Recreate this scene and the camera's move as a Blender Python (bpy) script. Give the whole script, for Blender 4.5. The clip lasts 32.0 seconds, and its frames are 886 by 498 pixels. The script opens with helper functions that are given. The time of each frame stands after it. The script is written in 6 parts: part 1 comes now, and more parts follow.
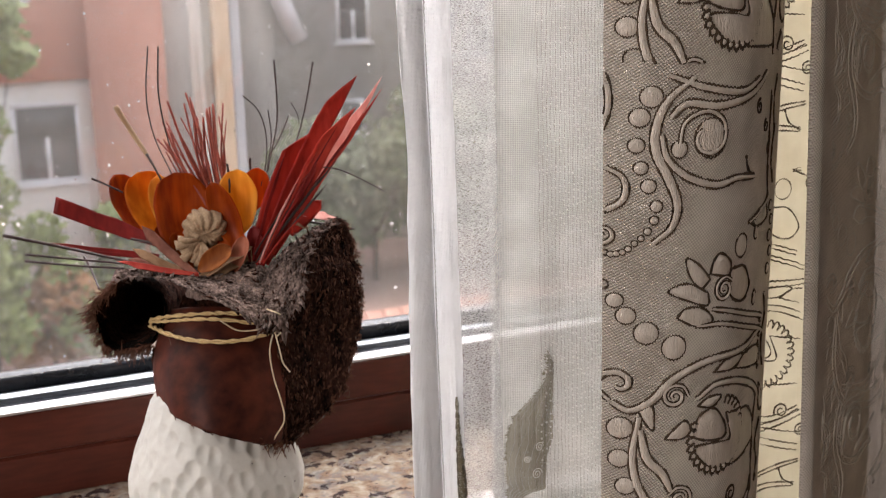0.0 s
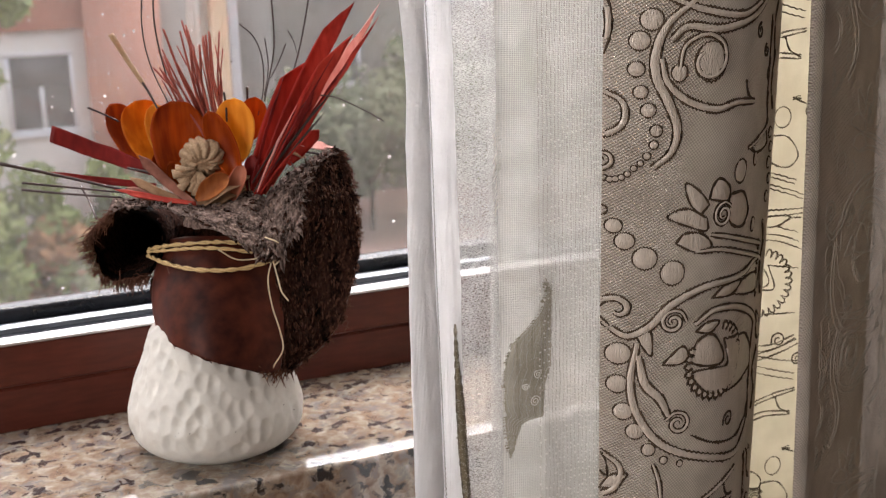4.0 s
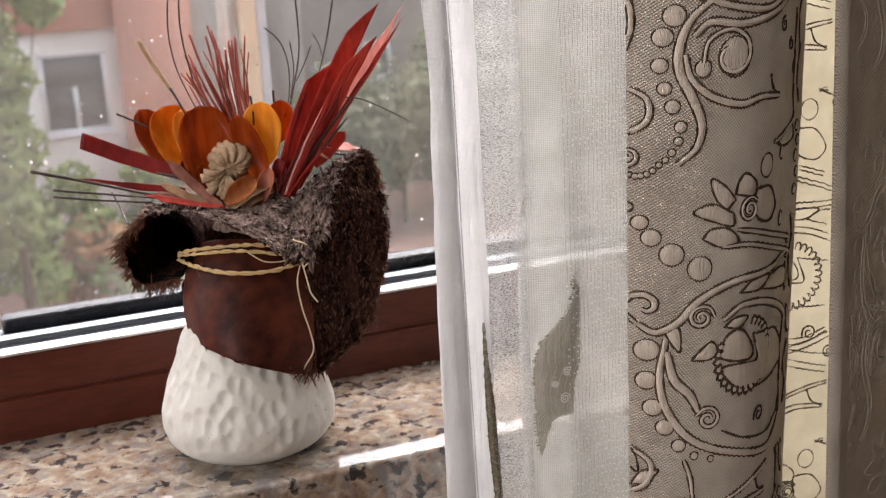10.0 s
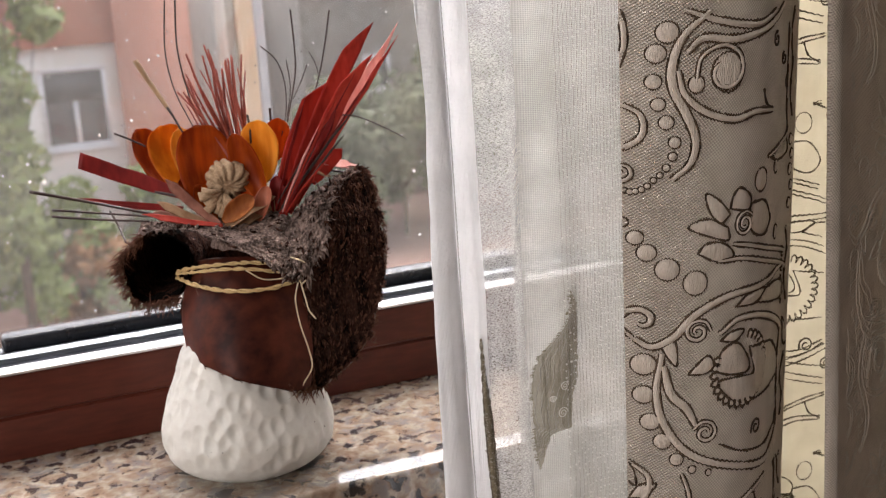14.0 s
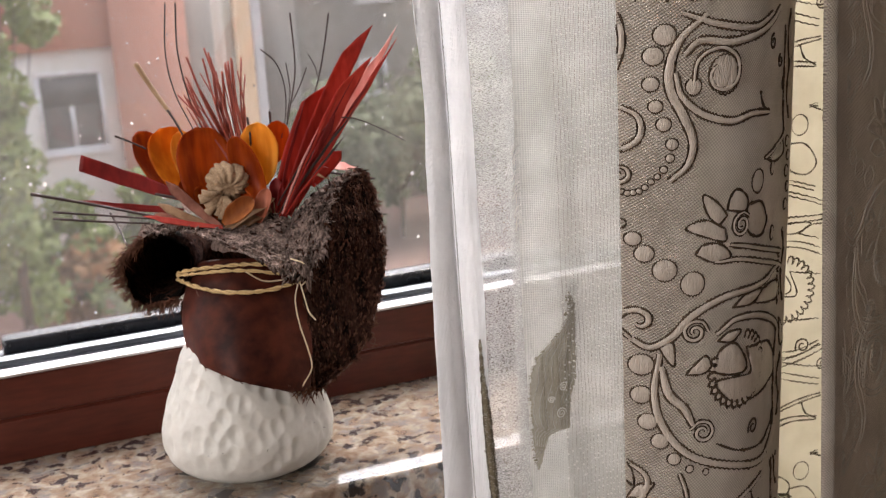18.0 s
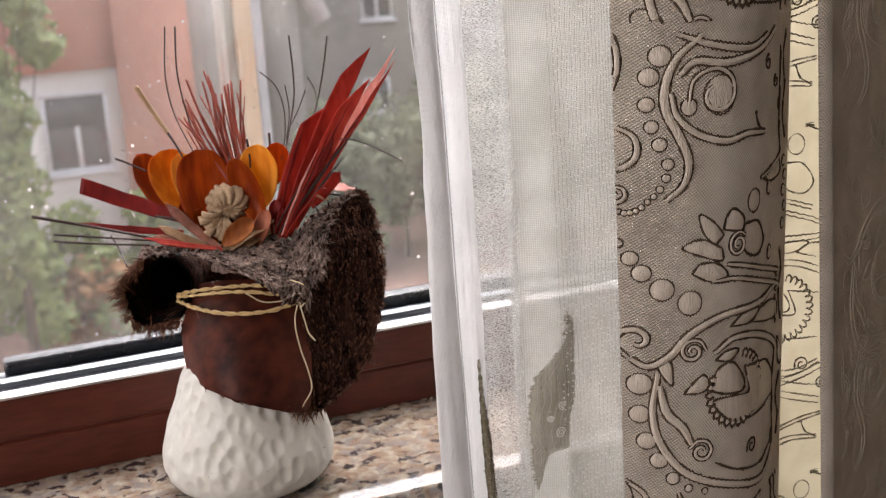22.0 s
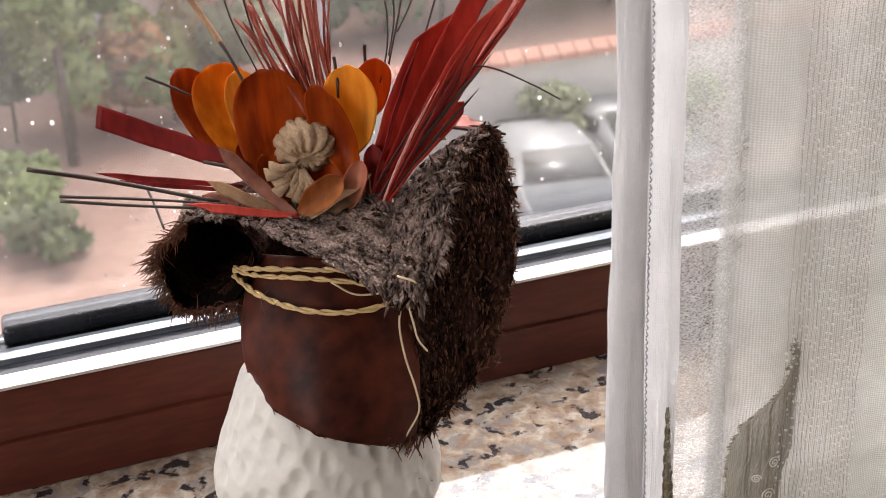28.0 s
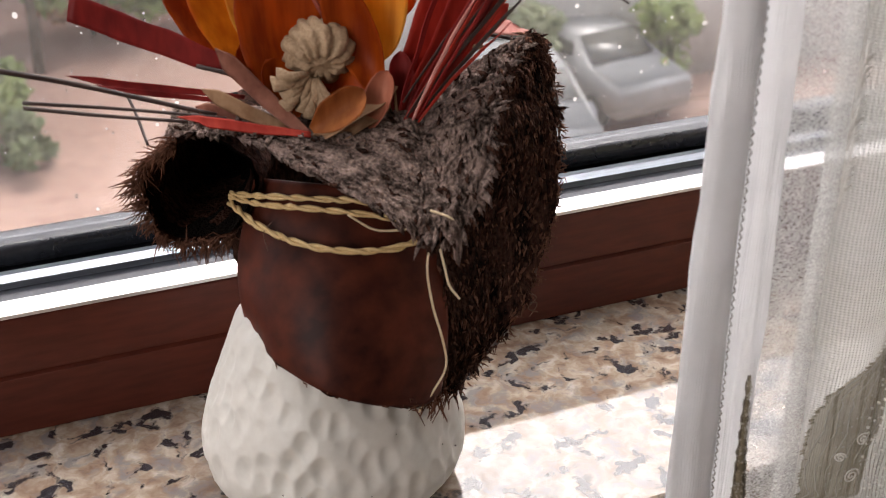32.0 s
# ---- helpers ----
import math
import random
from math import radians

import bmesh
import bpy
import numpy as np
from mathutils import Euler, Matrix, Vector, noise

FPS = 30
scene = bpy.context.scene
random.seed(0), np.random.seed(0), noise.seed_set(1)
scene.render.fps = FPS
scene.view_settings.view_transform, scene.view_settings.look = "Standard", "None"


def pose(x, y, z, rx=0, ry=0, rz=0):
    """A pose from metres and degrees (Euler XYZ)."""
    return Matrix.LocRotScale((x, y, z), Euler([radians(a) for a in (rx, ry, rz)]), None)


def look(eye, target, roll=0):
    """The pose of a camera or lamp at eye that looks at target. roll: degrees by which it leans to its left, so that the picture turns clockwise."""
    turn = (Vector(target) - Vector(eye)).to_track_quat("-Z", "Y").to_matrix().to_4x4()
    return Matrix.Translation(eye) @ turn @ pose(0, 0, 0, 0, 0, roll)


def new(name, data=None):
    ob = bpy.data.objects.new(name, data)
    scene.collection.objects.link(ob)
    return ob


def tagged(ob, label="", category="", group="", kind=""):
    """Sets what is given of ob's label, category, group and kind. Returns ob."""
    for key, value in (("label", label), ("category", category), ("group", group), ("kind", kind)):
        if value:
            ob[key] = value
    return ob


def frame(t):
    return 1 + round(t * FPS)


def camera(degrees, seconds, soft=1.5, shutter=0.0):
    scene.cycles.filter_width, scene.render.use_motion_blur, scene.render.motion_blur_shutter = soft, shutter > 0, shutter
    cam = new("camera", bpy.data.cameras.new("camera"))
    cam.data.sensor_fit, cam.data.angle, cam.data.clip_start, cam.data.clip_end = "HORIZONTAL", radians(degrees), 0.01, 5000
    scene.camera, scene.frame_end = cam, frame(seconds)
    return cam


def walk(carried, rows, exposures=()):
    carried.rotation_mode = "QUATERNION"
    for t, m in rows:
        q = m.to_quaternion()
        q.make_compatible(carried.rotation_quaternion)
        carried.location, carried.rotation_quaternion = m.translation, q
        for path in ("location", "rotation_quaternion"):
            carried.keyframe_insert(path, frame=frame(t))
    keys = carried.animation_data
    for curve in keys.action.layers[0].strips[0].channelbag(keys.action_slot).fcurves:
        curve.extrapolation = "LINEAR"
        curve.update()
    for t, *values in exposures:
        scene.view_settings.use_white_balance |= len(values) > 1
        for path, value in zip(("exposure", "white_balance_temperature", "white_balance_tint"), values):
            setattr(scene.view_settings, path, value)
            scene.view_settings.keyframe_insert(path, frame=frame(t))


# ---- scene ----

# ---- camera ----
cam = camera(40, 32.0, 0.85)
cam.data.dof.use_dof = True
cam.data.dof.focus_distance = 0.52
cam.data.dof.aperture_fstop = 22.0
ROWS = (
    (0, -0.1406, -0.6486, 0.2984, 77.52, 1.38, -24.12),
    (0.5, -0.1421, -0.6484, 0.2932, 77.74, 1.46, -24.14),
    (1, -0.1438, -0.6468, 0.2896, 77.38, 1.38, -24.26),
    (1.5, -0.1453, -0.6427, 0.2843, 75.30, 1.37, -24.27),
    (2, -0.1423, -0.6460, 0.2835, 74.91, 1.20, -24.35),
    (2.5, -0.1422, -0.6483, 0.2848, 75.35, 1.12, -24.51),
    (4.5, -0.1425, -0.6501, 0.2878, 75.02, 1.59, -24.08),
    (5, -0.1411, -0.6511, 0.2914, 74.78, 1.82, -23.80),
    (5.5, -0.1434, -0.6487, 0.2890, 74.82, 1.92, -23.63),
    (6, -0.1445, -0.6495, 0.2897, 74.81, 1.99, -23.46),
    (6.5, -0.1443, -0.6493, 0.2884, 74.81, 2.13, -23.29),
    (7, -0.1434, -0.6464, 0.2877, 74.82, 2.29, -23.22),
    (7.5, -0.1424, -0.6487, 0.2882, 74.81, 2.36, -23.15),
    (8, -0.1413, -0.6488, 0.2907, 74.69, 2.43, -23.08),
    (8.5, -0.1417, -0.6507, 0.2919, 74.78, 2.45, -23.02),
    (9, -0.1414, -0.6522, 0.2927, 74.78, 2.56, -23.03),
    (9.5, -0.1407, -0.6526, 0.2928, 74.87, 2.67, -23.03),
    (10, -0.1399, -0.6520, 0.2910, 74.84, 2.78, -23.04),
    (10.5, -0.1402, -0.6528, 0.2914, 74.88, 2.81, -23.10),
    (11, -0.1405, -0.6535, 0.2923, 75.00, 2.86, -23.09),
    (11.5, -0.1368, -0.6547, 0.2932, 75.03, 3.01, -22.87),
    (12, -0.1347, -0.6563, 0.2935, 75.13, 3.14, -22.90),
    (12.5, -0.1367, -0.6557, 0.2929, 75.12, 3.20, -23.08),
    (13, -0.1375, -0.6558, 0.2931, 75.23, 3.23, -23.10),
    (13.5, -0.1380, -0.6552, 0.2931, 75.30, 3.28, -23.10),
    (14, -0.1384, -0.6549, 0.2941, 75.37, 3.29, -23.11),
    (14.5, -0.1389, -0.6557, 0.2953, 75.46, 3.34, -23.12),
    (16.5, -0.1406, -0.6580, 0.2940, 75.44, 3.28, -23.22),
    (17, -0.1414, -0.6577, 0.2951, 75.47, 3.29, -23.26),
    (17.5, -0.1414, -0.6592, 0.2952, 75.51, 3.27, -23.27),
    (18, -0.1412, -0.6584, 0.2940, 75.54, 3.30, -23.27),
    (18.5, -0.1417, -0.6587, 0.2948, 75.53, 3.32, -23.32),
    (19, -0.1409, -0.6594, 0.2941, 75.70, 3.32, -23.30),
    (19.5, -0.1403, -0.6600, 0.2960, 75.81, 3.35, -23.28),
    (20, -0.1405, -0.6602, 0.2964, 75.95, 3.41, -23.24),
    (20.5, -0.1392, -0.6603, 0.2957, 76.12, 3.47, -23.26),
    (21, -0.1399, -0.6613, 0.2952, 76.23, 3.57, -23.20),
    (21.5, -0.1403, -0.6612, 0.2947, 76.27, 3.58, -23.17),
    (22, -0.1390, -0.6620, 0.2955, 76.42, 3.63, -23.12),
    (22.5, -0.1399, -0.6595, 0.2905, 76.43, 3.62, -23.06),
    (23, -0.1409, -0.6527, 0.2936, 76.30, 3.60, -23.05),
    (23.5, -0.1382, -0.6407, 0.2969, 76.04, 3.54, -23.07),
    (24, -0.1405, -0.6205, 0.3011, 75.63, 3.49, -23.07),
    (24.5, -0.1404, -0.6042, 0.3071, 75.20, 3.38, -23.14),
    (25, -0.1309, -0.5818, 0.3158, 74.40, 3.27, -22.85),
    (25.5, -0.1262, -0.5515, 0.3177, 73.33, 2.96, -22.67),
    (26, -0.1215, -0.5222, 0.3184, 71.23, 2.85, -22.21),
    (26.5, -0.1156, -0.4982, 0.3179, 69.65, 2.86, -21.80),
    (28.5, -0.0960, -0.4204, 0.3296, 65.26, 2.02, -21.02),
    (29, -0.0875, -0.4092, 0.3232, 65.45, 1.69, -21.03),
    (29.5, -0.0773, -0.3965, 0.3205, 65.82, 1.24, -21.56),
    (30, -0.0762, -0.3883, 0.3190, 65.70, 0.74, -21.76),
    (30.5, -0.0743, -0.3887, 0.3113, 65.06, 0.68, -22.08),
    (31, -0.0817, -0.3835, 0.3069, 64.13, 0.57, -21.82),
    (31.5, -0.0891, -0.3741, 0.3039, 63.08, 0.34, -21.83),
    (32, -0.0989, -0.3606, 0.2999, 61.88, 0.17, -21.87),
)
walk(cam, [(r[0], pose(*r[1:])) for r in ROWS], ((0.0, 2.05, 6550, 14), (4.0, 2.12, 6550, 14), (24.0, 2.1, 6550, 14), (28.0, 2.0, 6550, 14), (30.0, 1.88, 6550, 14), (32.0, 1.8, 6550, 14)))

# ---- light ----
world = bpy.data.worlds.new("overcast_sky")
scene.world = world
world.use_nodes = True
wn, wl = world.node_tree.nodes, world.node_tree.links
sky = wn.new("ShaderNodeTexSky")
sky.sky_type = "NISHITA"
sky.sun_disc = False
sky.sun_elevation, sky.sun_rotation = radians(62), radians(18)
sky.air_density, sky.dust_density, sky.ozone_density = 1.0, 6.0, 0.6
cloud = wn.new("ShaderNodeHueSaturation")   # cloud cover takes most of the blue
cloud.inputs["Saturation"].default_value = 0.4
wl.new(sky.outputs[0], cloud.inputs["Color"]), wl.new(cloud.outputs[0], wn["Background"].inputs[0])
wn["Background"].inputs[1].default_value = 0.135
sun = new("sun", bpy.data.lights.new("sun", "SUN"))
sun.data.energy, sun.data.angle, sun.data.color = 0.15, radians(20), (1.0, 0.96, 0.9)
sun.matrix_world = look((2.2, 6.6, 13), (0, 0, 0))
# sky light coming in through the window
win_light = new("window_light", bpy.data.lights.new("window_light", "AREA"))
win_light.data.shape, win_light.data.size, win_light.data.size_y, win_light.data.energy = "RECTANGLE", 1.75, 0.8, 3.0
win_light.data.color = (0.93, 0.97, 1.0)
win_light.matrix_world = look((0.1, 0.20, 0.90), (0.1, -0.7, 0.0))
# added fill lamp from the left; no such source is known in the room
side_light = new("side_fill_light", bpy.data.lights.new("side_fill_light", "AREA"))
side_light.data.shape, side_light.data.size, side_light.data.size_y, side_light.data.energy = "RECTANGLE", 1.6, 1.3, 11.0
side_light.data.color = (1.0, 0.96, 0.9)
side_light.matrix_world = look((-2.45, -1.5, 0.9), (0.1, -0.1, 0.05))

# ---- materials ----
def mat(name):
    m = bpy.data.materials.new(name)
    m.use_nodes = True
    return m, m.node_tree.nodes, m.node_tree.links, m.node_tree.nodes["Principled BSDF"]


def add(nodes, kind, **kw):
    n = nodes.new("ShaderNode" + kind)
    for k, v in kw.items():
        n.inputs[k].default_value = v
    return n


def ramp(nodes, stops, mode="LINEAR"):
    r = nodes.new("ShaderNodeValToRGB")
    r.color_ramp.interpolation = mode
    while len(r.color_ramp.elements) < len(stops):
        r.color_ramp.elements.new(0.5)
    for e, (p, c) in zip(r.color_ramp.elements, stops):
        e.position, e.color = p, (*c, 1)
    return r


def blotchy(name, dark, light, scale, rough=0.6, fine=8.0, bump=0.2, dist=0.001, stretch=(1, 1, 1), spec=0.5, spread=(0.3, 0.7), metal=0.0, coat=0.0):
    """A surface with two scales of variation and a fine relief."""
    m, n, l, b = mat(name)
    co, mp = add(n, "TexCoord"), add(n, "Mapping", Scale=stretch)
    l.new(co.outputs["Object"], mp.inputs[0])
    big, small = add(n, "TexNoise", Scale=scale, Detail=4.0), add(n, "TexNoise", Scale=scale * fine, Detail=5.0)
    l.new(mp.outputs[0], big.inputs["Vector"]), l.new(mp.outputs[0], small.inputs["Vector"])
    mx = n.new("ShaderNodeMath")
    mx.operation = "MULTIPLY_ADD"
    mx.inputs[1].default_value = 0.5
    l.new(small.outputs[0], mx.inputs[0])
    hf = n.new("ShaderNodeMath")
    hf.operation = "MULTIPLY"
    hf.inputs[1].default_value = 0.5
    l.new(big.outputs[0], hf.inputs[0]), l.new(hf.outputs[0], mx.inputs[2])
    r = ramp(n, ((spread[0], dark), (spread[1], light)))
    l.new(mx.outputs[0], r.inputs[0]), l.new(r.outputs[0], b.inputs["Base Color"])
    b.inputs["Roughness"].default_value, b.inputs["Specular IOR Level"].default_value = rough, spec
    b.inputs["Metallic"].default_value, b.inputs["Coat Weight"].default_value = metal, coat
    bp = add(n, "Bump", Strength=bump, Distance=dist)
    l.new(small.outputs[0], bp.inputs["Height"]), l.new(bp.outputs[0], b.inputs["Normal"])
    return m


def granite():
    m, n, l, b = mat("granite")
    co = add(n, "TexCoord")
    wob = add(n, "TexNoise", Scale=90.0, Detail=3.0)
    l.new(co.outputs["Object"], wob.inputs["Vector"])
    vm = n.new("ShaderNodeVectorMath")
    vm.operation = "MULTIPLY_ADD"
    vm.inputs[1].default_value = (0.016, 0.016, 0.016)
    l.new(wob.outputs["Color"], vm.inputs[0]), l.new(co.outputs["Object"], vm.inputs[2])
    base = add(n, "TexNoise", Scale=120.0, Detail=4.0)
    l.new(vm.outputs[0], base.inputs["Vector"])
    r0 = ramp(n, ((0.3, (0.155, 0.10, 0.068)), (0.45, (0.245, 0.178, 0.13)), (0.58, (0.33, 0.278, 0.225)), (0.75, (0.44, 0.41, 0.37))))
    l.new(base.outputs[0], r0.inputs[0])
    # grey quartz clouds and black mica flecks
    v1 = add(n, "TexNoise", Scale=80.0, Detail=4.0, Roughness=0.65)
    l.new(vm.outputs[0], v1.inputs["Vector"])
    r1 = ramp(n, ((0.50, (0, 0, 0)), (0.64, (0.85, 0.85, 0.85))))
    l.new(v1.outputs[0], r1.inputs[0])
    m1 = n.new("ShaderNodeMix")
    m1.data_type = "RGBA"
    m1.inputs["B"].default_value = (0.17, 0.16, 0.16, 1)
    l.new(r1.outputs[0], m1.inputs["Factor"]), l.new(r0.outputs[0], m1.inputs["A"])
    off = add(n, "Mapping", Location=(3.1, 1.7, 0.4))
    l.new(vm.outputs[0], off.inputs[0])
    v2 = add(n, "TexNoise", Scale=100.0, Detail=3.5)
    l.new(off.outputs[0], v2.inputs["Vector"])
    r2 = ramp(n, ((0.56, (0, 0, 0)), (0.63, (1, 1, 1))))
    l.new(v2.outputs[0], r2.inputs[0])
    m2 = n.new("ShaderNodeMix")
    m2.data_type = "RGBA"
    m2.inputs["B"].default_value = (0.022, 0.022, 0.026, 1)
    l.new(r2.outputs[0], m2.inputs["Factor"]), l.new(m1.outputs["Result"], m2.inputs["A"])
    l.new(m2.outputs["Result"], b.inputs["Base Color"])
    b.inputs["Roughness"].default_value, b.inputs["IOR"].default_value = 0.06, 1.55
    b.inputs["Coat Weight"].default_value, b.inputs["Coat IOR"].default_value, b.inputs["Coat Roughness"].default_value = 1.0, 1.68, 0.03
    return m


def cloth(name, dark, light, opacity, scale=900.0, through_light=0.4, bump=0.4, weave=0.0):
    """Woven fabric: threads as fine crossed waves, partly see-through and letting light pass."""
    m, n, l, b = mat(name)
    co = add(n, "TexCoord")
    w1, w2 = add(n, "TexWave", Scale=scale, Distortion=0.35, Detail=2.0), add(n, "TexWave", Scale=scale, Distortion=0.35, Detail=2.0)
    w2.bands_direction = "Z"
    nz = add(n, "TexNoise", Scale=45.0, Detail=5.0)
    for q in (w1, w2, nz):
        l.new(co.outputs["Object"], q.inputs["Vector"])
    ad = n.new("ShaderNodeMath")
    ad.operation = "ADD"
    l.new(w1.outputs["Fac"], ad.inputs[0]), l.new(w2.outputs["Fac"], ad.inputs[1])
    r = ramp(n, ((0.35, dark), (0.65, light)))
    if weave:
        w2.bands_direction = "X"
        for q, turn in ((w1, 0.62), (w2, -0.95)):
            tm = add(n, "Mapping", Rotation=(0, turn, 0))
            l.new(co.outputs["Object"], tm.inputs[0]), l.new(tm.outputs[0], q.inputs["Vector"])
            q.inputs["Distortion"].default_value = 0.5
        mw = n.new("ShaderNodeMath")
        mw.operation = "MULTIPLY_ADD"
        mw.inputs[1].default_value = weave
        l.new(ad.outputs[0], mw.inputs[0]), l.new(nz.outputs[0], mw.inputs[2])
        sb = n.new("ShaderNodeMath")
        sb.operation = "SUBTRACT"
        sb.inputs[1].default_value = weave
        l.new(mw.outputs[0], sb.inputs[0]), l.new(sb.outputs[0], r.inputs[0])
    else:
        l.new(nz.outputs[0], r.inputs[0])
    l.new(r.outputs[0], b.inputs["Base Color"])
    b.inputs["Roughness"].default_value = 0.8
    bp = add(n, "Bump", Strength=bump, Distance=0.0009)
    l.new(ad.outputs[0], bp.inputs["Height"]), l.new(bp.outputs[0], b.inputs["Normal"])
    tl, tr = n.new("ShaderNodeBsdfTranslucent"), n.new("ShaderNodeBsdfTransparent")
    l.new(r.outputs[0], tl.inputs[0])
    s1 = add(n, "MixShader", Fac=through_light)
    l.new(b.outputs[0], s1.inputs[1]), l.new(tl.outputs[0], s1.inputs[2])
    out = n["Material Output"]
    if opacity < 1:
        s2 = n.new("ShaderNodeMixShader")
        mr = add(n, "MapRange")
        mr.inputs["From Min"].default_value, mr.inputs["From Max"].default_value = 0.2, 1.8
        mr.inputs["To Min"].default_value, mr.inputs["To Max"].default_value = opacity - 0.2, min(1.0, opacity + 0.2)
        l.new(ad.outputs[0], mr.inputs["Value"]), l.new(mr.outputs[0], s2.inputs[0])
        l.new(tr.outputs[0], s2.inputs[1]), l.new(s1.outputs[0], s2.inputs[2]), l.new(s2.outputs[0], out.inputs[0])
    else:
        l.new(s1.outputs[0], out.inputs[0])
    return m


GRANITE = granite()
RAIL = blotchy("brown_lacquered_wood", (0.042, 0.0082, 0.0048), (0.102, 0.022, 0.012), 3.0, 0.42, 20, 0.12, 0.0006, (1, 6, 6), 0.3)
ALU = blotchy("brushed_aluminium", (0.62, 0.60, 0.60), (0.82, 0.80, 0.80), 40, 0.3, 10, 0.1, 0.0002, (0.1, 3, 3), metal=0.85)
STEEL = blotchy("dark_blue_steel", (0.10, 0.115, 0.135), (0.20, 0.22, 0.25), 40, 0.3, 10, 0.1, 0.0002, (0.1, 3, 3), metal=0.6)
BLACK = blotchy("black_gasket", (0.006, 0.007, 0.010), (0.02, 0.022, 0.028), 30, 0.22, 10, 0.1, 0.0003)
PLASTER = blotchy("cream_plaster", (0.40, 0.36, 0.31), (0.50, 0.46, 0.41), 4, 0.9, 40, 0.2, 0.001)
FLOORING = blotchy("oak_floor", (0.22, 0.12, 0.06), (0.36, 0.22, 0.12), 3, 0.45, 12, 0.1, 0.001, (1, 8, 1))
CERAMIC = blotchy("white_ceramic", (0.546, 0.519, 0.475), (0.634, 0.616, 0.572), 25, 0.5, 12, 0.06, 0.0004)
SHEER_DENSE = cloth("dense_voile", (0.62, 0.61, 0.57), (0.74, 0.725, 0.69), 0.94, 330, 0.30, 1.0)
HEM = cloth("folded_hem", (0.80, 0.80, 0.81), (0.88, 0.88, 0.89), 1.0, 520, 0.34, 0.5)
JACQUARD = cloth("jacquard_ground", (0.58, 0.50, 0.43), (0.80, 0.715, 0.635), 1.0, 262, 0.08, 1.0, 0.26)
# yellower copy of the jacquard: window light from behind is put into its colour
BACKLIT = cloth("backlit_tint_jacquard", (0.62, 0.55, 0.38), (0.72, 0.65, 0.47), 1.0, 500, 0.3, 0.5)

def crinkled_net():
    """Fine glossy net: crinkled threads with small see-through gaps between them."""
    m, n, l, b = mat("glossy_net")
    co, mp = add(n, "TexCoord"), add(n, "Mapping", Scale=(0.7, 1, 1.5))
    l.new(co.outputs["Object"], mp.inputs[0])
    nz, big = add(n, "TexNoise", Scale=1300.0, Detail=2.0), add(n, "TexNoise", Scale=60.0, Detail=3.0)
    l.new(mp.outputs[0], nz.inputs["Vector"]), l.new(mp.outputs[0], big.inputs["Vector"])
    r = ramp(n, ((0.32, (0.25, 0.25, 0.25)), (0.68, (0.78, 0.78, 0.78))))
    l.new(nz.outputs[0], r.inputs[0])
    tint = ramp(n, ((0.3, (0.60, 0.60, 0.59)), (0.7, (0.80, 0.80, 0.79))))
    l.new(big.outputs[0], tint.inputs[0]), l.new(tint.outputs[0], b.inputs["Base Color"])
    b.inputs["Roughness"].default_value = 0.35
    bp = add(n, "Bump", Strength=1.0, Distance=0.0012)
    l.new(nz.outputs[0], bp.inputs["Height"]), l.new(bp.outputs[0], b.inputs["Normal"])
    tl, tr = n.new("ShaderNodeBsdfTranslucent"), n.new("ShaderNodeBsdfTransparent")
    l.new(tint.outputs[0], tl.inputs[0])
    s1, s2 = add(n, "MixShader", Fac=0.3), n.new("ShaderNodeMixShader")
    l.new(b.outputs[0], s1.inputs[1]), l.new(tl.outputs[0], s1.inputs[2])
    l.new(r.outputs[0], s2.inputs[0]), l.new(tr.outputs[0], s2.inputs[1]), l.new(s1.outputs[0], s2.inputs[2])
    l.new(s2.outputs[0], n["Material Output"].inputs[0])
    return m


NET = crinkled_net()
STITCH = blotchy("seam_thread", (0.10, 0.085, 0.065), (0.22, 0.19, 0.15), 300, 0.8, 5, 0.2, 0.0002)
RIB = blotchy("white_lurex_thread", (0.62, 0.60, 0.56), (0.80, 0.78, 0.74), 300, 0.35, 5, 0.2, 0.0002)
RIB_DARK = blotchy("grey_lurex_thread", (0.34, 0.32, 0.27), (0.48, 0.45, 0.39), 300, 0.35, 5, 0.2, 0.0002)
SEQUIN = blotchy("dull_gold_sequins", (0.16, 0.135, 0.085), (0.36, 0.32, 0.23), 500, 0.35, 5, 0.2, 0.0002, metal=0.3)
EMBROIDERY = cloth("olive_embroidery", (0.36, 0.325, 0.25), (0.52, 0.48, 0.39), 0.78, 600, 0.4, 0.8)

SHELL = blotchy("polished_pod_skin", (0.022, 0.0055, 0.004), (0.115, 0.026, 0.013), 14, 0.46, 7, 0.2, 0.0006, (1, 1, 1), 0.12, (0.36, 0.64))
FIBRE = blotchy("dark_coir_fibre", (0.010, 0.005, 0.004), (0.085, 0.038, 0.026), 130, 0.95, 5, 1.0, 0.003, (1, 1, 0.4), 0.04, (0.38, 0.68))
# near-black colour stands in for the shade inside the rolled husk
HOLLOW_SHADE = blotchy("hollow_shade_fibre", (0.003, 0.002, 0.002), (0.012, 0.007, 0.005), 150, 0.95, 5, 1.0, 0.002, (1, 1, 1), 0.1)
BARKY = blotchy("grey_brown_husk_skin", (0.026, 0.015, 0.011), (0.35, 0.25, 0.215), 60, 0.85, 6, 1.0, 0.003, (2.2, 2.2, 0.6), 0.12, (0.36, 0.66))
HAIR = blotchy("rust_brown_hair", (0.035, 0.016, 0.008), (0.13, 0.06, 0.03), 200, 0.7, 4, 0.0, 0.001)
RAFFIA = blotchy("straw_raffia", (0.42, 0.27, 0.11), (0.66, 0.48, 0.24), 300, 0.6, 5, 0.4, 0.0003)
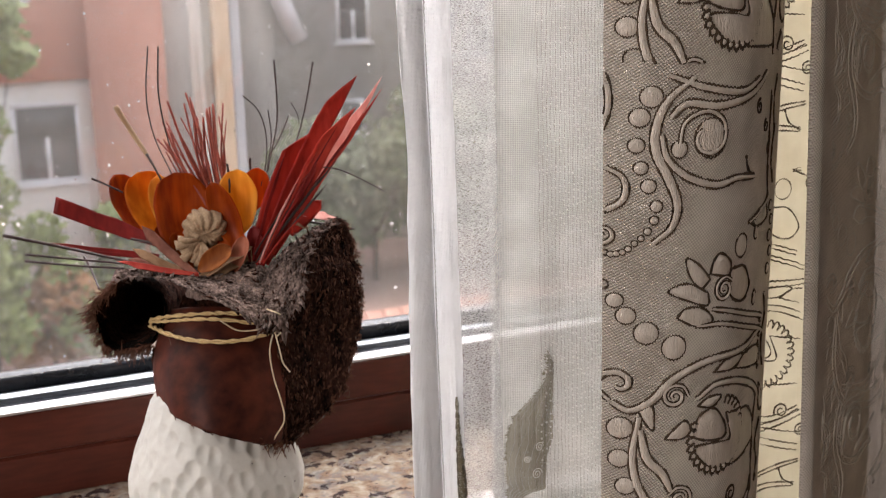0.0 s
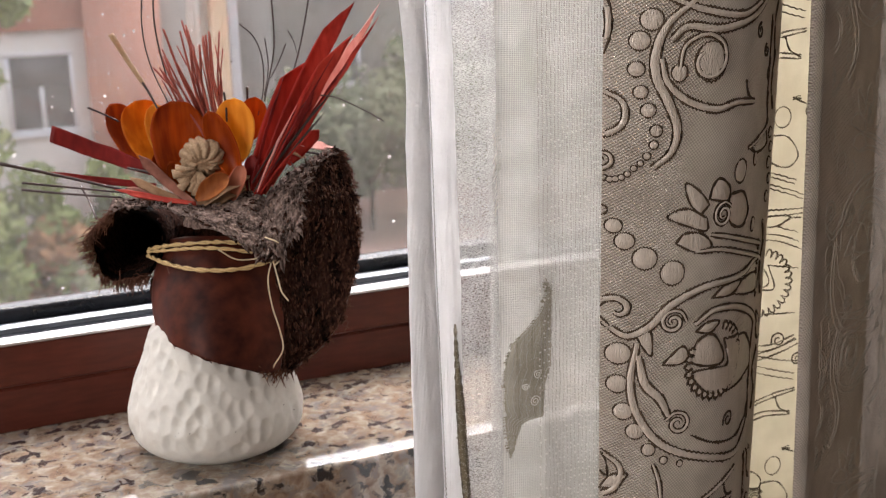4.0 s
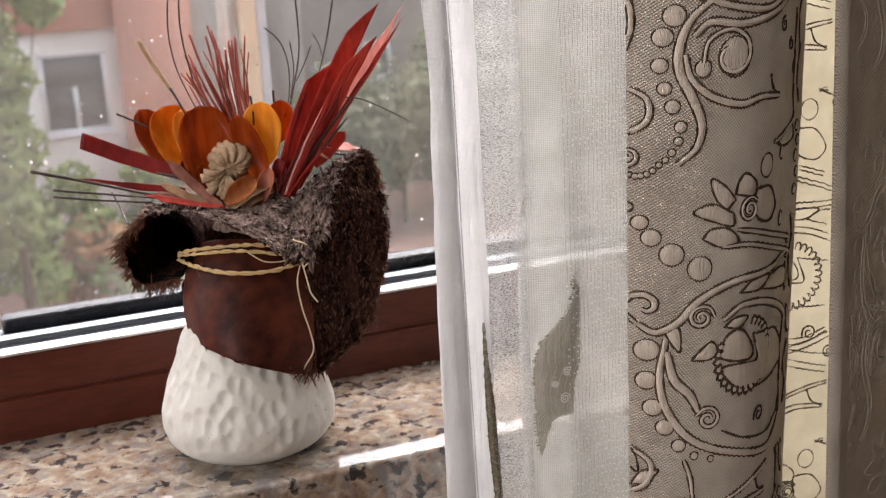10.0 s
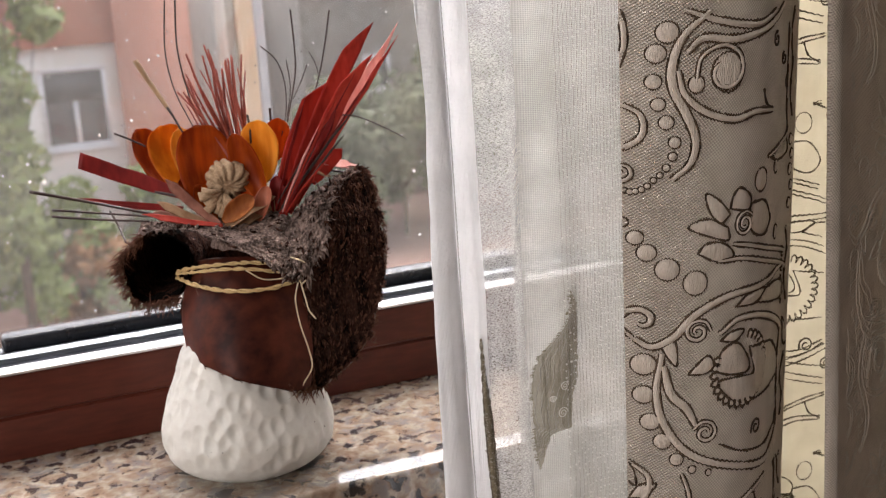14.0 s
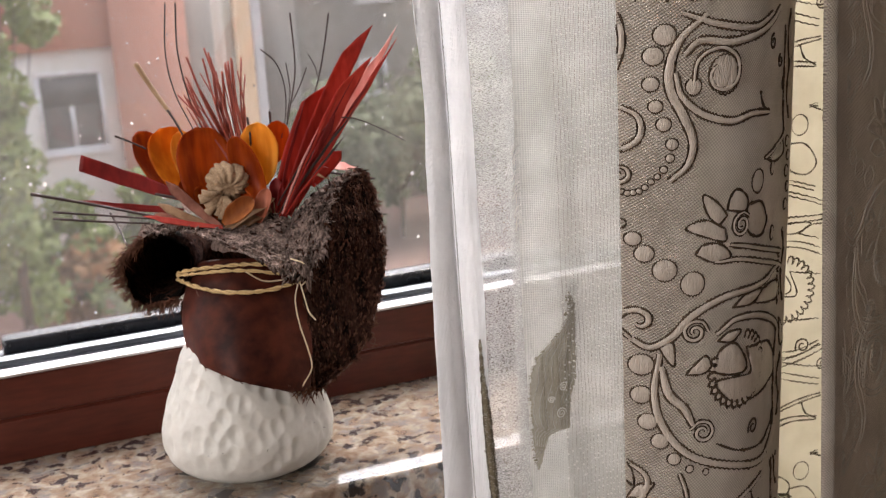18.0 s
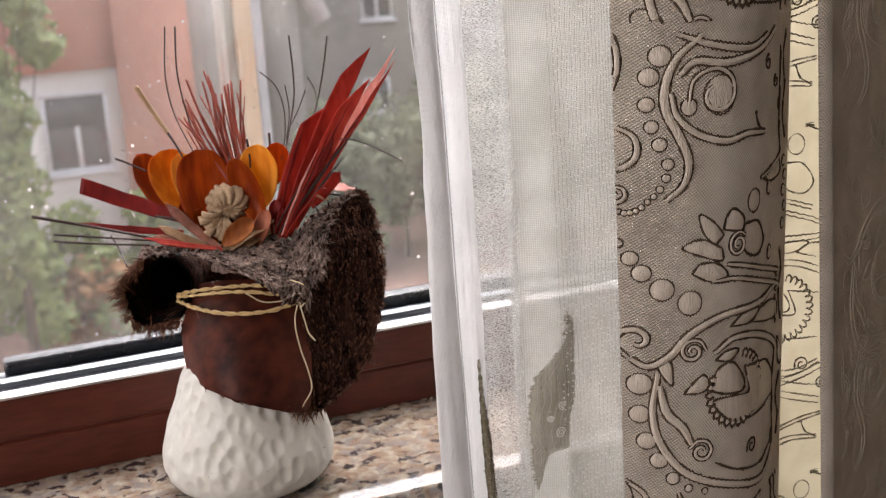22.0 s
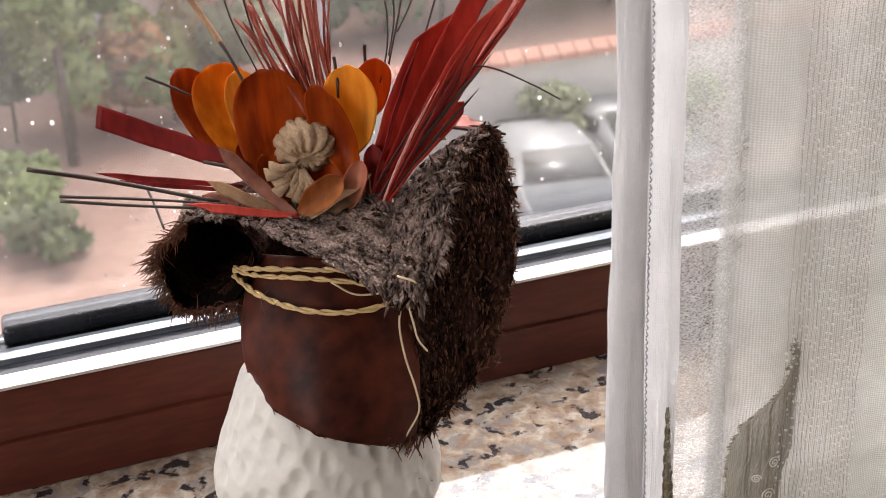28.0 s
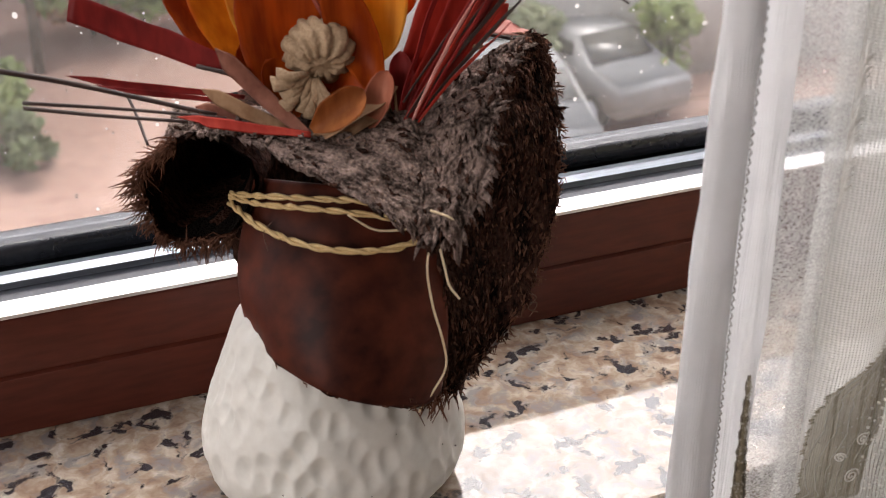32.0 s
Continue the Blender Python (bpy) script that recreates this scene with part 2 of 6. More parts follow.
RUSTFIBRE = blotchy("red_brown_coir_fibre", (0.04, 0.017, 0.010), (0.18, 0.08, 0.05), 160, 0.85, 5, 0.4, 0.001, (1, 1, 1), 0.1)
THREAD = blotchy("pale_thread", (0.55, 0.42, 0.26), (0.72, 0.58, 0.40), 300, 0.6, 5, 0.2, 0.0003)


def leafy(name, dark, light, rough=0.45, glow=0.35, streak=6.0, axis_scale=260):
    """Dyed dried leaf: streaks along the blade, light shining through."""
    m, n, l, b = mat(name)
    co = add(n, "TexCoord")
    nz, fine, grain = add(n, "TexNoise", Scale=38.0, Detail=4.0), add(n, "TexNoise", Scale=1.0, Detail=3.0), add(n, "Mapping", Scale=(axis_scale, axis_scale, axis_scale * 0.07))
    l.new(co.outputs["Object"], nz.inputs["Vector"]), l.new(co.outputs["Object"], grain.inputs[0]), l.new(grain.outputs[0], fine.inputs["Vector"])
    mx = n.new("ShaderNodeMath")
    mx.operation = "MULTIPLY_ADD"
    mx.inputs[1].default_value = 0.55
    hf = n.new("ShaderNodeMath")
    hf.operation = "MULTIPLY"
    hf.inputs[1].default_value = 0.5
    l.new(nz.outputs[0], hf.inputs[0]), l.new(fine.outputs["Fac"], mx.inputs[0]), l.new(hf.outputs[0], mx.inputs[2])
    r = ramp(n, ((0.40, dark), (0.68, light)))
    l.new(mx.outputs[0], r.inputs[0]), l.new(r.outputs[0], b.inputs["Base Color"])
    b.inputs["Roughness"].default_value, b.inputs["Specular IOR Level"].default_value = rough, 0.18
    bp = add(n, "Bump", Strength=0.05, Distance=0.0004)
    l.new(fine.outputs["Fac"], bp.inputs["Height"]), l.new(bp.outputs[0], b.inputs["Normal"])
    tl, ms = n.new("ShaderNodeBsdfTranslucent"), add(n, "MixShader", Fac=glow)
    l.new(r.outputs[0], tl.inputs[0]), l.new(b.outputs[0], ms.inputs[1]), l.new(tl.outputs[0], ms.inputs[2])
    l.new(ms.outputs[0], n["Material Output"].inputs[0])
    return m


RUST = leafy("rust_orange_petal", (0.25, 0.030, 0.002), (0.50, 0.085, 0.004))
ORANGE = leafy("orange_petal", (0.52, 0.13, 0.004), (0.76, 0.26, 0.012), 0.45, 0.45)
AMBER = leafy("amber_petal", (0.62, 0.27, 0.03), (0.80, 0.43, 0.07), 0.45, 0.45)
RED = leafy("red_dyed_leaf", (0.22, 0.013, 0.009), (0.42, 0.040, 0.024), 0.5, 0.3)
CRIMSON = leafy("bright_red_leaf", (0.34, 0.03, 0.02), (0.50, 0.065, 0.04), 0.5, 0.35)
WINE = leafy("wine_red_leaf", (0.13, 0.009, 0.008), (0.25, 0.018, 0.015), 0.5, 0.2)
PINKISH = leafy("faded_pink_leaf", (0.60, 0.25, 0.22), (0.78, 0.45, 0.40), 0.5, 0.3)
TAN = leafy("tan_dried_leaf", (0.25, 0.135, 0.07), (0.45, 0.28, 0.165), 0.6, 0.3)
DUSK = leafy("brown_pink_leaf", (0.15, 0.05, 0.032), (0.30, 0.125, 0.085), 0.5, 0.25)
FADED = leafy("faded_rust_leaf", (0.34, 0.10, 0.055), (0.54, 0.20, 0.12), 0.5, 0.3)
BURNT = leafy("burnt_orange_petal", (0.24, 0.065, 0.018), (0.44, 0.15, 0.04), 0.5, 0.3)
SEED = blotchy("pale_tan_seed_head", (0.20, 0.118, 0.062), (0.42, 0.295, 0.185), 160, 0.8, 5, 0.6, 0.0006)
TWIG = blotchy("dark_twig", (0.014, 0.007, 0.006), (0.05, 0.022, 0.016), 200, 0.5, 4, 0.2, 0.0003)
REDTWIG = blotchy("red_brown_straw", (0.19, 0.028, 0.016), (0.36, 0.08, 0.05), 200, 0.5, 4, 0.2, 0.0003)
CANE = blotchy("tan_cane", (0.25, 0.14, 0.07), (0.42, 0.27, 0.15), 200, 0.5, 4, 0.2, 0.0003)

# ---- structure ----
def part(name, bm, material, parent=None, label="", smooth=True):
    me = bpy.data.meshes.new(name)
    bm.to_mesh(me)
    bm.free()
    me.materials.append(material)
    if smooth:
        for p in me.polygons:
            p.use_smooth = True
    ob = new(name, me)
    ob.parent = parent
    if label:
        ob["label"] = label
    return ob


def empty(name, loc=(0, 0, 0), rz=0.0):
    e = new(name)
    e.matrix_world = pose(*loc, 0, 0, rz)
    return e


def box(x0, x1, y0, y1, z0, z1, bevel=0.0, segs=2, bm=None):
    own = bm or bmesh.new()
    v = [own.verts.new((x, y, z)) for x in (x0, x1) for y in (y0, y1) for z in (z0, z1)]
    for f in ((0, 1, 3, 2), (4, 6, 7, 5), (0, 4, 5, 1), (2, 3, 7, 6), (0, 2, 6, 4), (1, 5, 7, 3)):
        own.faces.new([v[i] for i in f])
    if bevel:
        bmesh.ops.bevel(own, geom=own.edges[:], offset=bevel, segments=segs, affect="EDGES", profile=0.5)
    return own


def extrude_x(profile, x0, x1, bm=None):
    """A bar along x with the given outline in y and z."""
    bm = bm or bmesh.new()
    a = [bm.verts.new((x0, y, z)) for y, z in profile]
    b = [bm.verts.new((x1, y, z)) for y, z in profile]
    k = len(a)
    for i in range(k):
        bm.faces.new((a[i], a[(i + 1) % k], b[(i + 1) % k], b[i]))
    bm.faces.new(a[::-1]), bm.faces.new(b)
    return bm


def patch(fn, nu, nv, closed_u=False, bm=None):
    """A sheet of quads; fn(u, v) with u, v from 0 to 1."""
    bm = bm or bmesh.new()
    cols = nu if closed_u else nu + 1
    g = [[bm.verts.new(fn(i / nu, j / nv)) for j in range(nv + 1)] for i in range(cols)]
    for i in range(nu):
        for j in range(nv):
            a, b = g[i], g[(i + 1) % cols]
            bm.faces.new((a[j], b[j], b[j + 1], a[j + 1]))
    return bm


def tube(pts, radius, sides=6, bm=None, cap=True):
    """A round tube along points; radius a number or one for each point."""
    bm = bm or bmesh.new()
    pts = [Vector(p) for p in pts]
    rad = [radius] * len(pts) if isinstance(radius, (int, float)) else radius
    rings, ref = [], None
    for i, p in enumerate(pts):
        d = (pts[min(i + 1, len(pts) - 1)] - pts[max(i - 1, 0)]).normalized()
        if ref is None:
            ref = d.orthogonal().normalized()
        ref = (ref - d * ref.dot(d)).normalized()
        s = d.cross(ref)
        rings.append([bm.verts.new(p + rad[i] * (math.cos(2 * math.pi * k / sides) * ref + math.sin(2 * math.pi * k / sides) * s)) for k in range(sides)])
    for a, b in zip(rings, rings[1:]):
        for k in range(sides):
            bm.faces.new((a[k], a[(k + 1) % sides], b[(k + 1) % sides], b[k]))
    if cap:
        bm.faces.new(rings[0][::-1]), bm.faces.new(rings[-1])
    return bm


def smooth_line(pts, per=6):
    """A smooth line through 2D or 3D points."""
    p = [Vector((*q, 0)) if len(q) == 2 else Vector(q) for q in pts]
    if len(p) < 3:
        return [p[0].lerp(p[-1], i / 4) for i in range(5)]
    p = [2 * p[0] - p[1]] + p + [2 * p[-1] - p[-2]]
    out = []
    for a, b, c, d in zip(p, p[1:], p[2:], p[3:]):
        for i in range(per):
            t = i / per
            out.append(0.5 * (2 * b + (c - a) * t + (2 * a - 5 * b + 4 * c - d) * t * t + (3 * b - a - 3 * c + d) * t ** 3))
    return out + [p[-2]]


BALLS = {}


def ball(bm, r, m, fine=1):
    """A small round body added to a mesh."""
    if fine not in BALLS:
        t = bmesh.new()
        bmesh.ops.create_icosphere(t, subdivisions=fine, radius=1.0)
        t.verts.index_update()
        BALLS[fine] = ([v.co.copy() for v in t.verts], [[v.index for v in f.verts] for f in t.faces])
        t.free()
    vs = [bm.verts.new(m @ (c * r)) for c in BALLS[fine][0]]
    for f in BALLS[fine][1]:
        bm.faces.new([vs[i] for i in f])


FLOOR_Z, CEIL_Z = -0.88, 1.75
Y_IN = -0.045        # room face of the window wall
tagged(part("floor", box(-2.6, 2.6, -3.5, 0.0, FLOOR_Z - 0.05, FLOOR_Z), FLOORING), "brown oak floor of the room", "floor", kind="structure")
tagged(part("ceiling", box(-2.6, 2.6, -3.5, 0.3, CEIL_Z, CEIL_Z + 0.1), PLASTER), "plain white plaster ceiling of the room", "ceiling", kind="structure")
# west wall pieces leave an added, unseen opening behind the side fill lamp
for nm, b in (("wall_window_below", (-2.6, 2.6, Y_IN, 0.13, FLOOR_Z, -0.031)), ("wall_window_above", (-2.6, 2.6, Y_IN, 0.3, 1.42, CEIL_Z)),
              ("wall_window_west", (-2.6, -0.85, Y_IN, 0.3, -0.03, 1.42)), ("wall_window_east", (1.05, 2.6, Y_IN, 0.3, -0.03, 1.42)),
              ("wall_west_below", (-2.7, -2.6, -3.6, 0.3, FLOOR_Z, 0.2)), ("wall_west_above", (-2.7, -2.6, -3.6, 0.3, 1.6, CEIL_Z)), ("wall_west_far", (-2.7, -2.6, -0.7, 0.3, 0.2, 1.6)), ("wall_west_near", (-2.7, -2.6, -3.6, -2.4, 0.2, 1.6)), ("wall_east", (2.6, 2.7, -3.6, 0.3, FLOOR_Z, CEIL_Z)),
              ("wall_back", (-2.6, 2.6, -3.6, -3.5, FLOOR_Z, CEIL_Z))):
    tagged(part(nm, box(*b), PLASTER, smooth=False), "plain white plaster wall of the room", "wall", kind="structure")

# polished granite sill with a softly rounded front edge
sill_profile = [(0.118, -0.03), (0.118, 0.0)] + [(-0.0525 - 0.0025 * math.sin(a), -0.0025 + 0.0025 * math.cos(a)) for a in (0, 0.4, 0.8, 1.2, 1.57)] + [(-0.055, -0.03)]
tagged(part("window_sill", extrude_x(sill_profile, -0.84, 1.04), GRANITE, smooth=False), "polished pink-beige granite window sill with black and grey flecks", "window sill", kind="structure")

# the window: bottom rail, aluminium ledge, track, gasket bar, glass
window = tagged(empty("window_1", (0, 0, 0)), "brown wooden window with aluminium track and rain-spotted glass", "window", kind="structure")
RY = 0.077
rail_profile = [(RY, 0.0005), (RY, 0.0262), (RY + 0.0018, 0.0272), (RY + 0.0018, 0.0280), (RY, 0.0290), (RY, 0.0528), (RY + 0.0012, 0.0538), (0.136, 0.0538), (0.136, 0.0005)]
part("bottom_rail", extrude_x(rail_profile, -0.84, 1.04), RAIL, window, "dark reddish-brown lacquered bottom rail", smooth=False)
part("ledge_strip", extrude_x([(RY - 0.0006, 0.0541), (RY - 0.0006, 0.0556), (RY + 0.0105, 0.0562), (RY + 0.0105, 0.0541)], -0.84, 1.04), ALU, window, "bright aluminium ledge strip", smooth=False)
part("track_groove", extrude_x([(RY + 0.0107, 0.0541), (RY + 0.0107, 0.0548), (0.1, 0.0548), (0.1, 0.0541)], -0.84, 1.04), BLACK, window, "black rubber groove", smooth=False)
part("track_bead", extrude_x([(0.0995, 0.0541), (0.0998, 0.0575), (0.104, 0.0590), (0.1095, 0.0580), (0.1097, 0.0541)], -0.84, 1.04), STEEL, window, "thin dark steel track bead", smooth=False)
part("track_bed", extrude_x([(0.11, 0.0541), (0.11, 0.0546), (0.134, 0.0546), (0.134, 0.0541)], -0.84, 1.04), BLACK, window, smooth=False)
bar = box(-0.122, 1.03, 0.1165, 0.135, 0.0549, 0.0655, 0.003, 3)
part("gasket_bar", bar, BLACK, window, "glossy black sash bar", smooth=True)
for nm, b in (("side_jamb", (-0.84, -0.78, 0.077, 0.16, 0.056, 1.41)), ("side_jamb", (0.98, 1.04, 0.077, 0.16, 0.056, 1.41)), ("head_rail", (-0.78, 0.98, 0.077, 0.16, 1.35, 1.41))):
    part(nm, box(*b, 0.004), RAIL, window)
gm, gn, gl, gb = mat("window_glass")
gb.inputs["Roughness"].default_value, gb.inputs["IOR"].default_value = 0.0, 1.45
gb.inputs["Transmission Weight"].default_value = 1.0
# thin film of dried rain and dust on the glass
gco, gnz, gfine = add(gn, "TexCoord"), add(gn, "TexNoise", Scale=14.0, Detail=5.0), add(gn, "TexNoise", Scale=420.0, Detail=3.0)
gl.new(gco.outputs["Object"], gnz.inputs["Vector"]), gl.new(gco.outputs["Object"], gfine.inputs["Vector"])
gmul = gn.new("ShaderNodeMath")
gmul.operation = "MULTIPLY"
gl.new(gnz.outputs[0], gmul.inputs[0]), gl.new(gfine.outputs[0], gmul.inputs[1])
gr = ramp(gn, ((0.12, (0.01, 0.01, 0.01)), (0.45, (0.05, 0.05, 0.05))))
gl.new(gmul.outputs[0], gr.inputs[0])
gdust, gmix = add(gn, "BsdfTranslucent", Color=(0.80, 0.78, 0.74, 1)), gn.new("ShaderNodeMixShader")
gl.new(gr.outputs[0], gmix.inputs[0]), gl.new(gb.outputs[0], gmix.inputs[1]), gl.new(gdust.outputs[0], gmix.inputs[2])
gl.new(gmix.outputs[0], gn["Material Output"].inputs[0])
pane = part("pane", box(-0.78, 0.98, 0.124, 0.127, 0.056, 1.36), gm, window, "rain-spotted clear glass pane", smooth=False)
pane.visible_shadow = False
WATER = mat("rain_water")
WATER[3].inputs["Roughness"].default_value, WATER[3].inputs["IOR"].default_value = 0.0, 1.33
WATER[3].inputs["Transmission Weight"].default_value = 1.0
rd = random.Random(21)
bm = bmesh.new()
for i in range(3200):
    x, z = rd.uniform(-0.62, 0.75 if i % 3 else 0.05), 0.068 + 0.62 * rd.random() ** 1.2
    if noise.noise(Vector((x * 9, 0.3, z * 9))) < rd.uniform(-0.6, 0.25):
        continue
    r = min(0.0010, 0.00036 * math.exp(rd.gauss(0.25, 0.45)))
    ball(bm, r, Matrix.Translation((x, 0.1271, z)) @ Matrix.Diagonal((rd.uniform(0.8, 1.1), 0.7, rd.uniform(0.9, 1.3), 1)), 2)
spot_bm = bmesh.new()
for i in range(5200):
    x, z = rd.uniform(-0.62, 0.75), 0.068 + 0.62 * rd.random() ** 1.1
    if noise.noise(Vector((x * 7, 4.3, z * 7))) < rd.uniform(-0.6, 0.3):
        continue
    r, k = 0.0003 * math.exp(rd.gauss(0.2, 0.5)), rd.uniform(0.8, 1.4)
    spot_bm.faces.new([spot_bm.verts.new((x + r * math.cos(a * 1.0472), 0.12735, z + r * k * math.sin(a * 1.0472))) for a in range(6)])
SPOT = mat("dried_rain_spot")
spot_t, spot_m = add(SPOT[1], "BsdfTranslucent", Color=(0.62, 0.61, 0.58, 1)), add(SPOT[1], "MixShader", Fac=0.8)
SPOT[2].new(spot_t.outputs[0], spot_m.inputs[2]), SPOT[2].new(SPOT[3].outputs[0], spot_m.inputs[1]), SPOT[2].new(spot_m.outputs[0], SPOT[1]["Material Output"].inputs[0])
spots = tagged(part("rain_spotting", spot_bm, SPOT[0], window, "dried whitish rain spots on the glass", smooth=False), kind="stuff")
SPOT[3].inputs["Transmission Weight"].default_value, SPOT[3].inputs["Roughness"].default_value = 1.0, 0.3
spots.visible_shadow = False
drops = tagged(part("raindrops", bm, WATER[0], window, "small raindrops clinging to the outside of the glass"), kind="stuff")
drops.visible_shadow = False

# ---- outside ----
G0 = -8.0
GROUND = blotchy("terracotta_paving", (0.255, 0.148, 0.112), (0.408, 0.271, 0.212), 0.4, 0.9, 10, 0.3, 0.02)
PINK = blotchy("pink_render", (0.438, 0.207, 0.146), (0.625, 0.317, 0.229), 0.6, 0.9, 12, 0.3, 0.02)
GREYW = blotchy("grey_beige_render", (0.642, 0.612, 0.522), (0.800, 0.800, 0.770), 0.5, 0.9, 12, 0.3, 0.02)
GREEN_GREY = blotchy("weathered_grey_render", (0.282, 0.273, 0.248), (0.448, 0.433, 0.390), 0.4, 0.9, 8, 0.3, 0.02)
PALEW = blotchy("pale_render", (0.383, 0.367, 0.336), (0.531, 0.510, 0.468), 0.5, 0.9, 12, 0.3, 0.02)
WHITEP = blotchy("white_window_paint", (0.571, 0.571, 0.571), (0.734, 0.734, 0.734), 3, 0.5, 12, 0.1, 0.002)
DARKPANE = blotchy("dark_pane", (0.05, 0.052, 0.05), (0.14, 0.14, 0.135), 1.5, 0.15, 6, 0.0, 0.001)
SHUTTER = blotchy("grey_roller_shutter", (0.085, 0.085, 0.082), (0.13, 0.13, 0.125), 2.0, 0.7, 10, 0.2, 0.01)
TILE = blotchy("terracotta_tile", (0.392, 0.189, 0.133), (0.560, 0.308, 0.231), 3, 0.85, 12, 0.3, 0.01)
CREAM = blotchy("cream_painted_wood", (0.540, 0.398, 0.262), (0.675, 0.517, 0.360), 8, 0.5, 15, 0.15, 0.001, (1, 1, 0.1))
PALE_METAL = blotchy("pale_blue_metal", (0.392, 0.420, 0.476), (0.504, 0.539, 0.602), 8, 0.4, 15, 0.1, 0.001)
CAR_PAINT = blotchy("white_car_paint", (0.200, 0.208, 0.208), (0.293, 0.293, 0.293), 2, 0.45, 8, 0.0, 0.001, coat=0.1)
RUBBER = blotchy("black_tyre", (0.015, 0.015, 0.015), (0.03, 0.03, 0.03), 20, 0.8, 8, 0.2, 0.002)
BARK_OUT = blotchy("tree_bark", (0.06, 0.045, 0.03), (0.14, 0.10, 0.07), 6, 0.9, 10, 0.6, 0.01)
tagged(part("ground", box(-400, 400, 0.6, 900, G0 - 0.3, G0), GROUND, smooth=False), "reddish paved yard below the window", "ground", kind="structure")


def block(x0, x1, y0, y1, z0, z1):
    return box(min(x0, x1), max(x0, x1), y0, y1, z0, z1)


def house_window(owner, tl, br, y, sashes=2):
    """A white-framed window: frame, sill and panes, standing 5 cm proud of the wall."""
    x0, z1, x1, z0 = tl[0], tl[1], br[0], br[1]
    w = part("window", block(x0, x1, y - 0.02, y + 0.12, z0, z1), DARKPANE, owner, "dark curtained window")
    f = 0.10
    for b in ((x0 - f, x1 + f, z1, z1 + f), (x0 - f, x1 + f, z0 - f, z0), (x0 - f, x0, z0, z1), (x1, x1 + f, z0, z1)):
        part("frame", block(b[0], b[1], y - 0.07, y + 0.1, b[2], b[3]), WHITEP, w)
    zt = z1 - 0.42 * (z1 - z0)
    part("shutter", block(x0, x1, y - 0.05, y, zt, z1), SHUTTER, w, "half-lowered grey roller shutter")
    for i in range(1, sashes):
        xm = x0 + (x1 - x0) * i / sashes
        part("mullion", block(xm - 0.05, xm + 0.05, y - 0.06, y, z0, zt), WHITEP, w)
    part("sill", block(x0 - 0.2, x1 + 0.2, y - 0.16, y + 0.1, z0 - 0.18, z0 - 0.1), WHITEP, w)


YH = 30.0
house = tagged(empty("house"), "pink and grey rendered house with white-framed windows across the yard", "house")
A, Bq = (4.12, -1.84), (5.93, -1.75)
part("grey_wall", block(-7, A[0], YH, YH + 6, G0, A[1]), GREYW, house, "grey-beige rendered wing")
part("pink_storey", block(-7, A[0], YH - 0.12, YH + 6, A[1], 5.2), PINK, house, "pink rendered upper storey")
part("pink_wall", block(A[0], Bq[0], YH - 0.3, YH + 6, G0, 5.2), PINK, house, "pink rendered wall")
part("roof", block(-7.4, Bq[0] + 0.4, YH - 0.9, YH + 6.4, 5.2, 5.6), TILE, house, "terracotta tiled roof")
house_window(house, (2.33, -2.45), (3.71, -4.19), YH)
house_window(house, (1.3, 2.3), (2.7, 0.2), YH - 0.12)
for i in range(3):
    house_window(house, (-3.2 - 3.2 * i, -1.9), (-1.8 - 3.2 * i, -3.8), YH)
pale = tagged(empty("pale_house"), "pale rendered house standing between its neighbours", "house")
P1 = (7.30, -2.02)
part("wall", block(Bq[0] + 0.2, P1[0], 33, 40, G0, 6), PALEW, pale)
part("gutter", block(Bq[0] + 0.1, P1[0] + 0.1, 32.6, 33.0, 0.5, 0.85), WHITEP, pale)
house_window(pale, (Bq[0] + 0.5, 1.9), (Bq[0] + 1.2, 0.6), 33, 1)
back = tagged(empty("grey_house"), "weathered grey house with small windows behind trees", "house")
L1, R1 = (9.46, -1.83), (22.69, -8.44)
part("wall", block(L1[0], R1[0] + 14, 36, 46, G0, 7.0), GREEN_GREY, back)
part("pale_strip", block(L1[0], (10.47, -1.87)[0], 35.7, 36.2, G0, 7.0), PALEW, back, "pale rendered corner")
for a, b in (((12.67, 0.11), (13.56, -1.45)), ((12.60, -3.43), (13.29, -4.37)), ((16.57, -0.71), (17.77, -2.03))):
    house_window(back, a, b, 36, 2)
d0, d1 = (10.32, -0.08), (11.14, -1.40)
bm = bmesh.new()
tube([(d0[0], 35.4, d0[1] + 0.6), (d1[0], 35.4, d1[1])], 0.30, 8, bm)
part("rake_board", bm, WHITEP, back, "white sloping roof board")
part("roof", block(L1[0] - 0.4, R1[0] + 14.4, 35, 46, 7.0, 7.4), TILE, back)

# garden wall with tiled coping
W0, W1 = (6.44, -5.06), (9.79, -5.45)
gw = tagged(empty("garden_wall"), "pale rendered garden wall with terracotta tile coping", "wall")
zt = W1[1] - 0.25
part("wall", block(W0[0] - 1.5, W1[0] + 9, 19, 19.25, G0, zt), PALEW, gw)
n_t = 40
for i in range(n_t):
    x = W0[0] - 1.5 + (W1[0] + 10.5 - W0[0]) * i / n_t
    part("coping_tile", extrude_x([(18.86, zt), (18.9, zt + 0.1), (19.12, zt + 0.25), (19.36, zt + 0.1), (19.4, zt)], x, x + (W1[0] + 10.5 - W0[0]) / n_t - 0.03), TILE, gw, smooth=False)

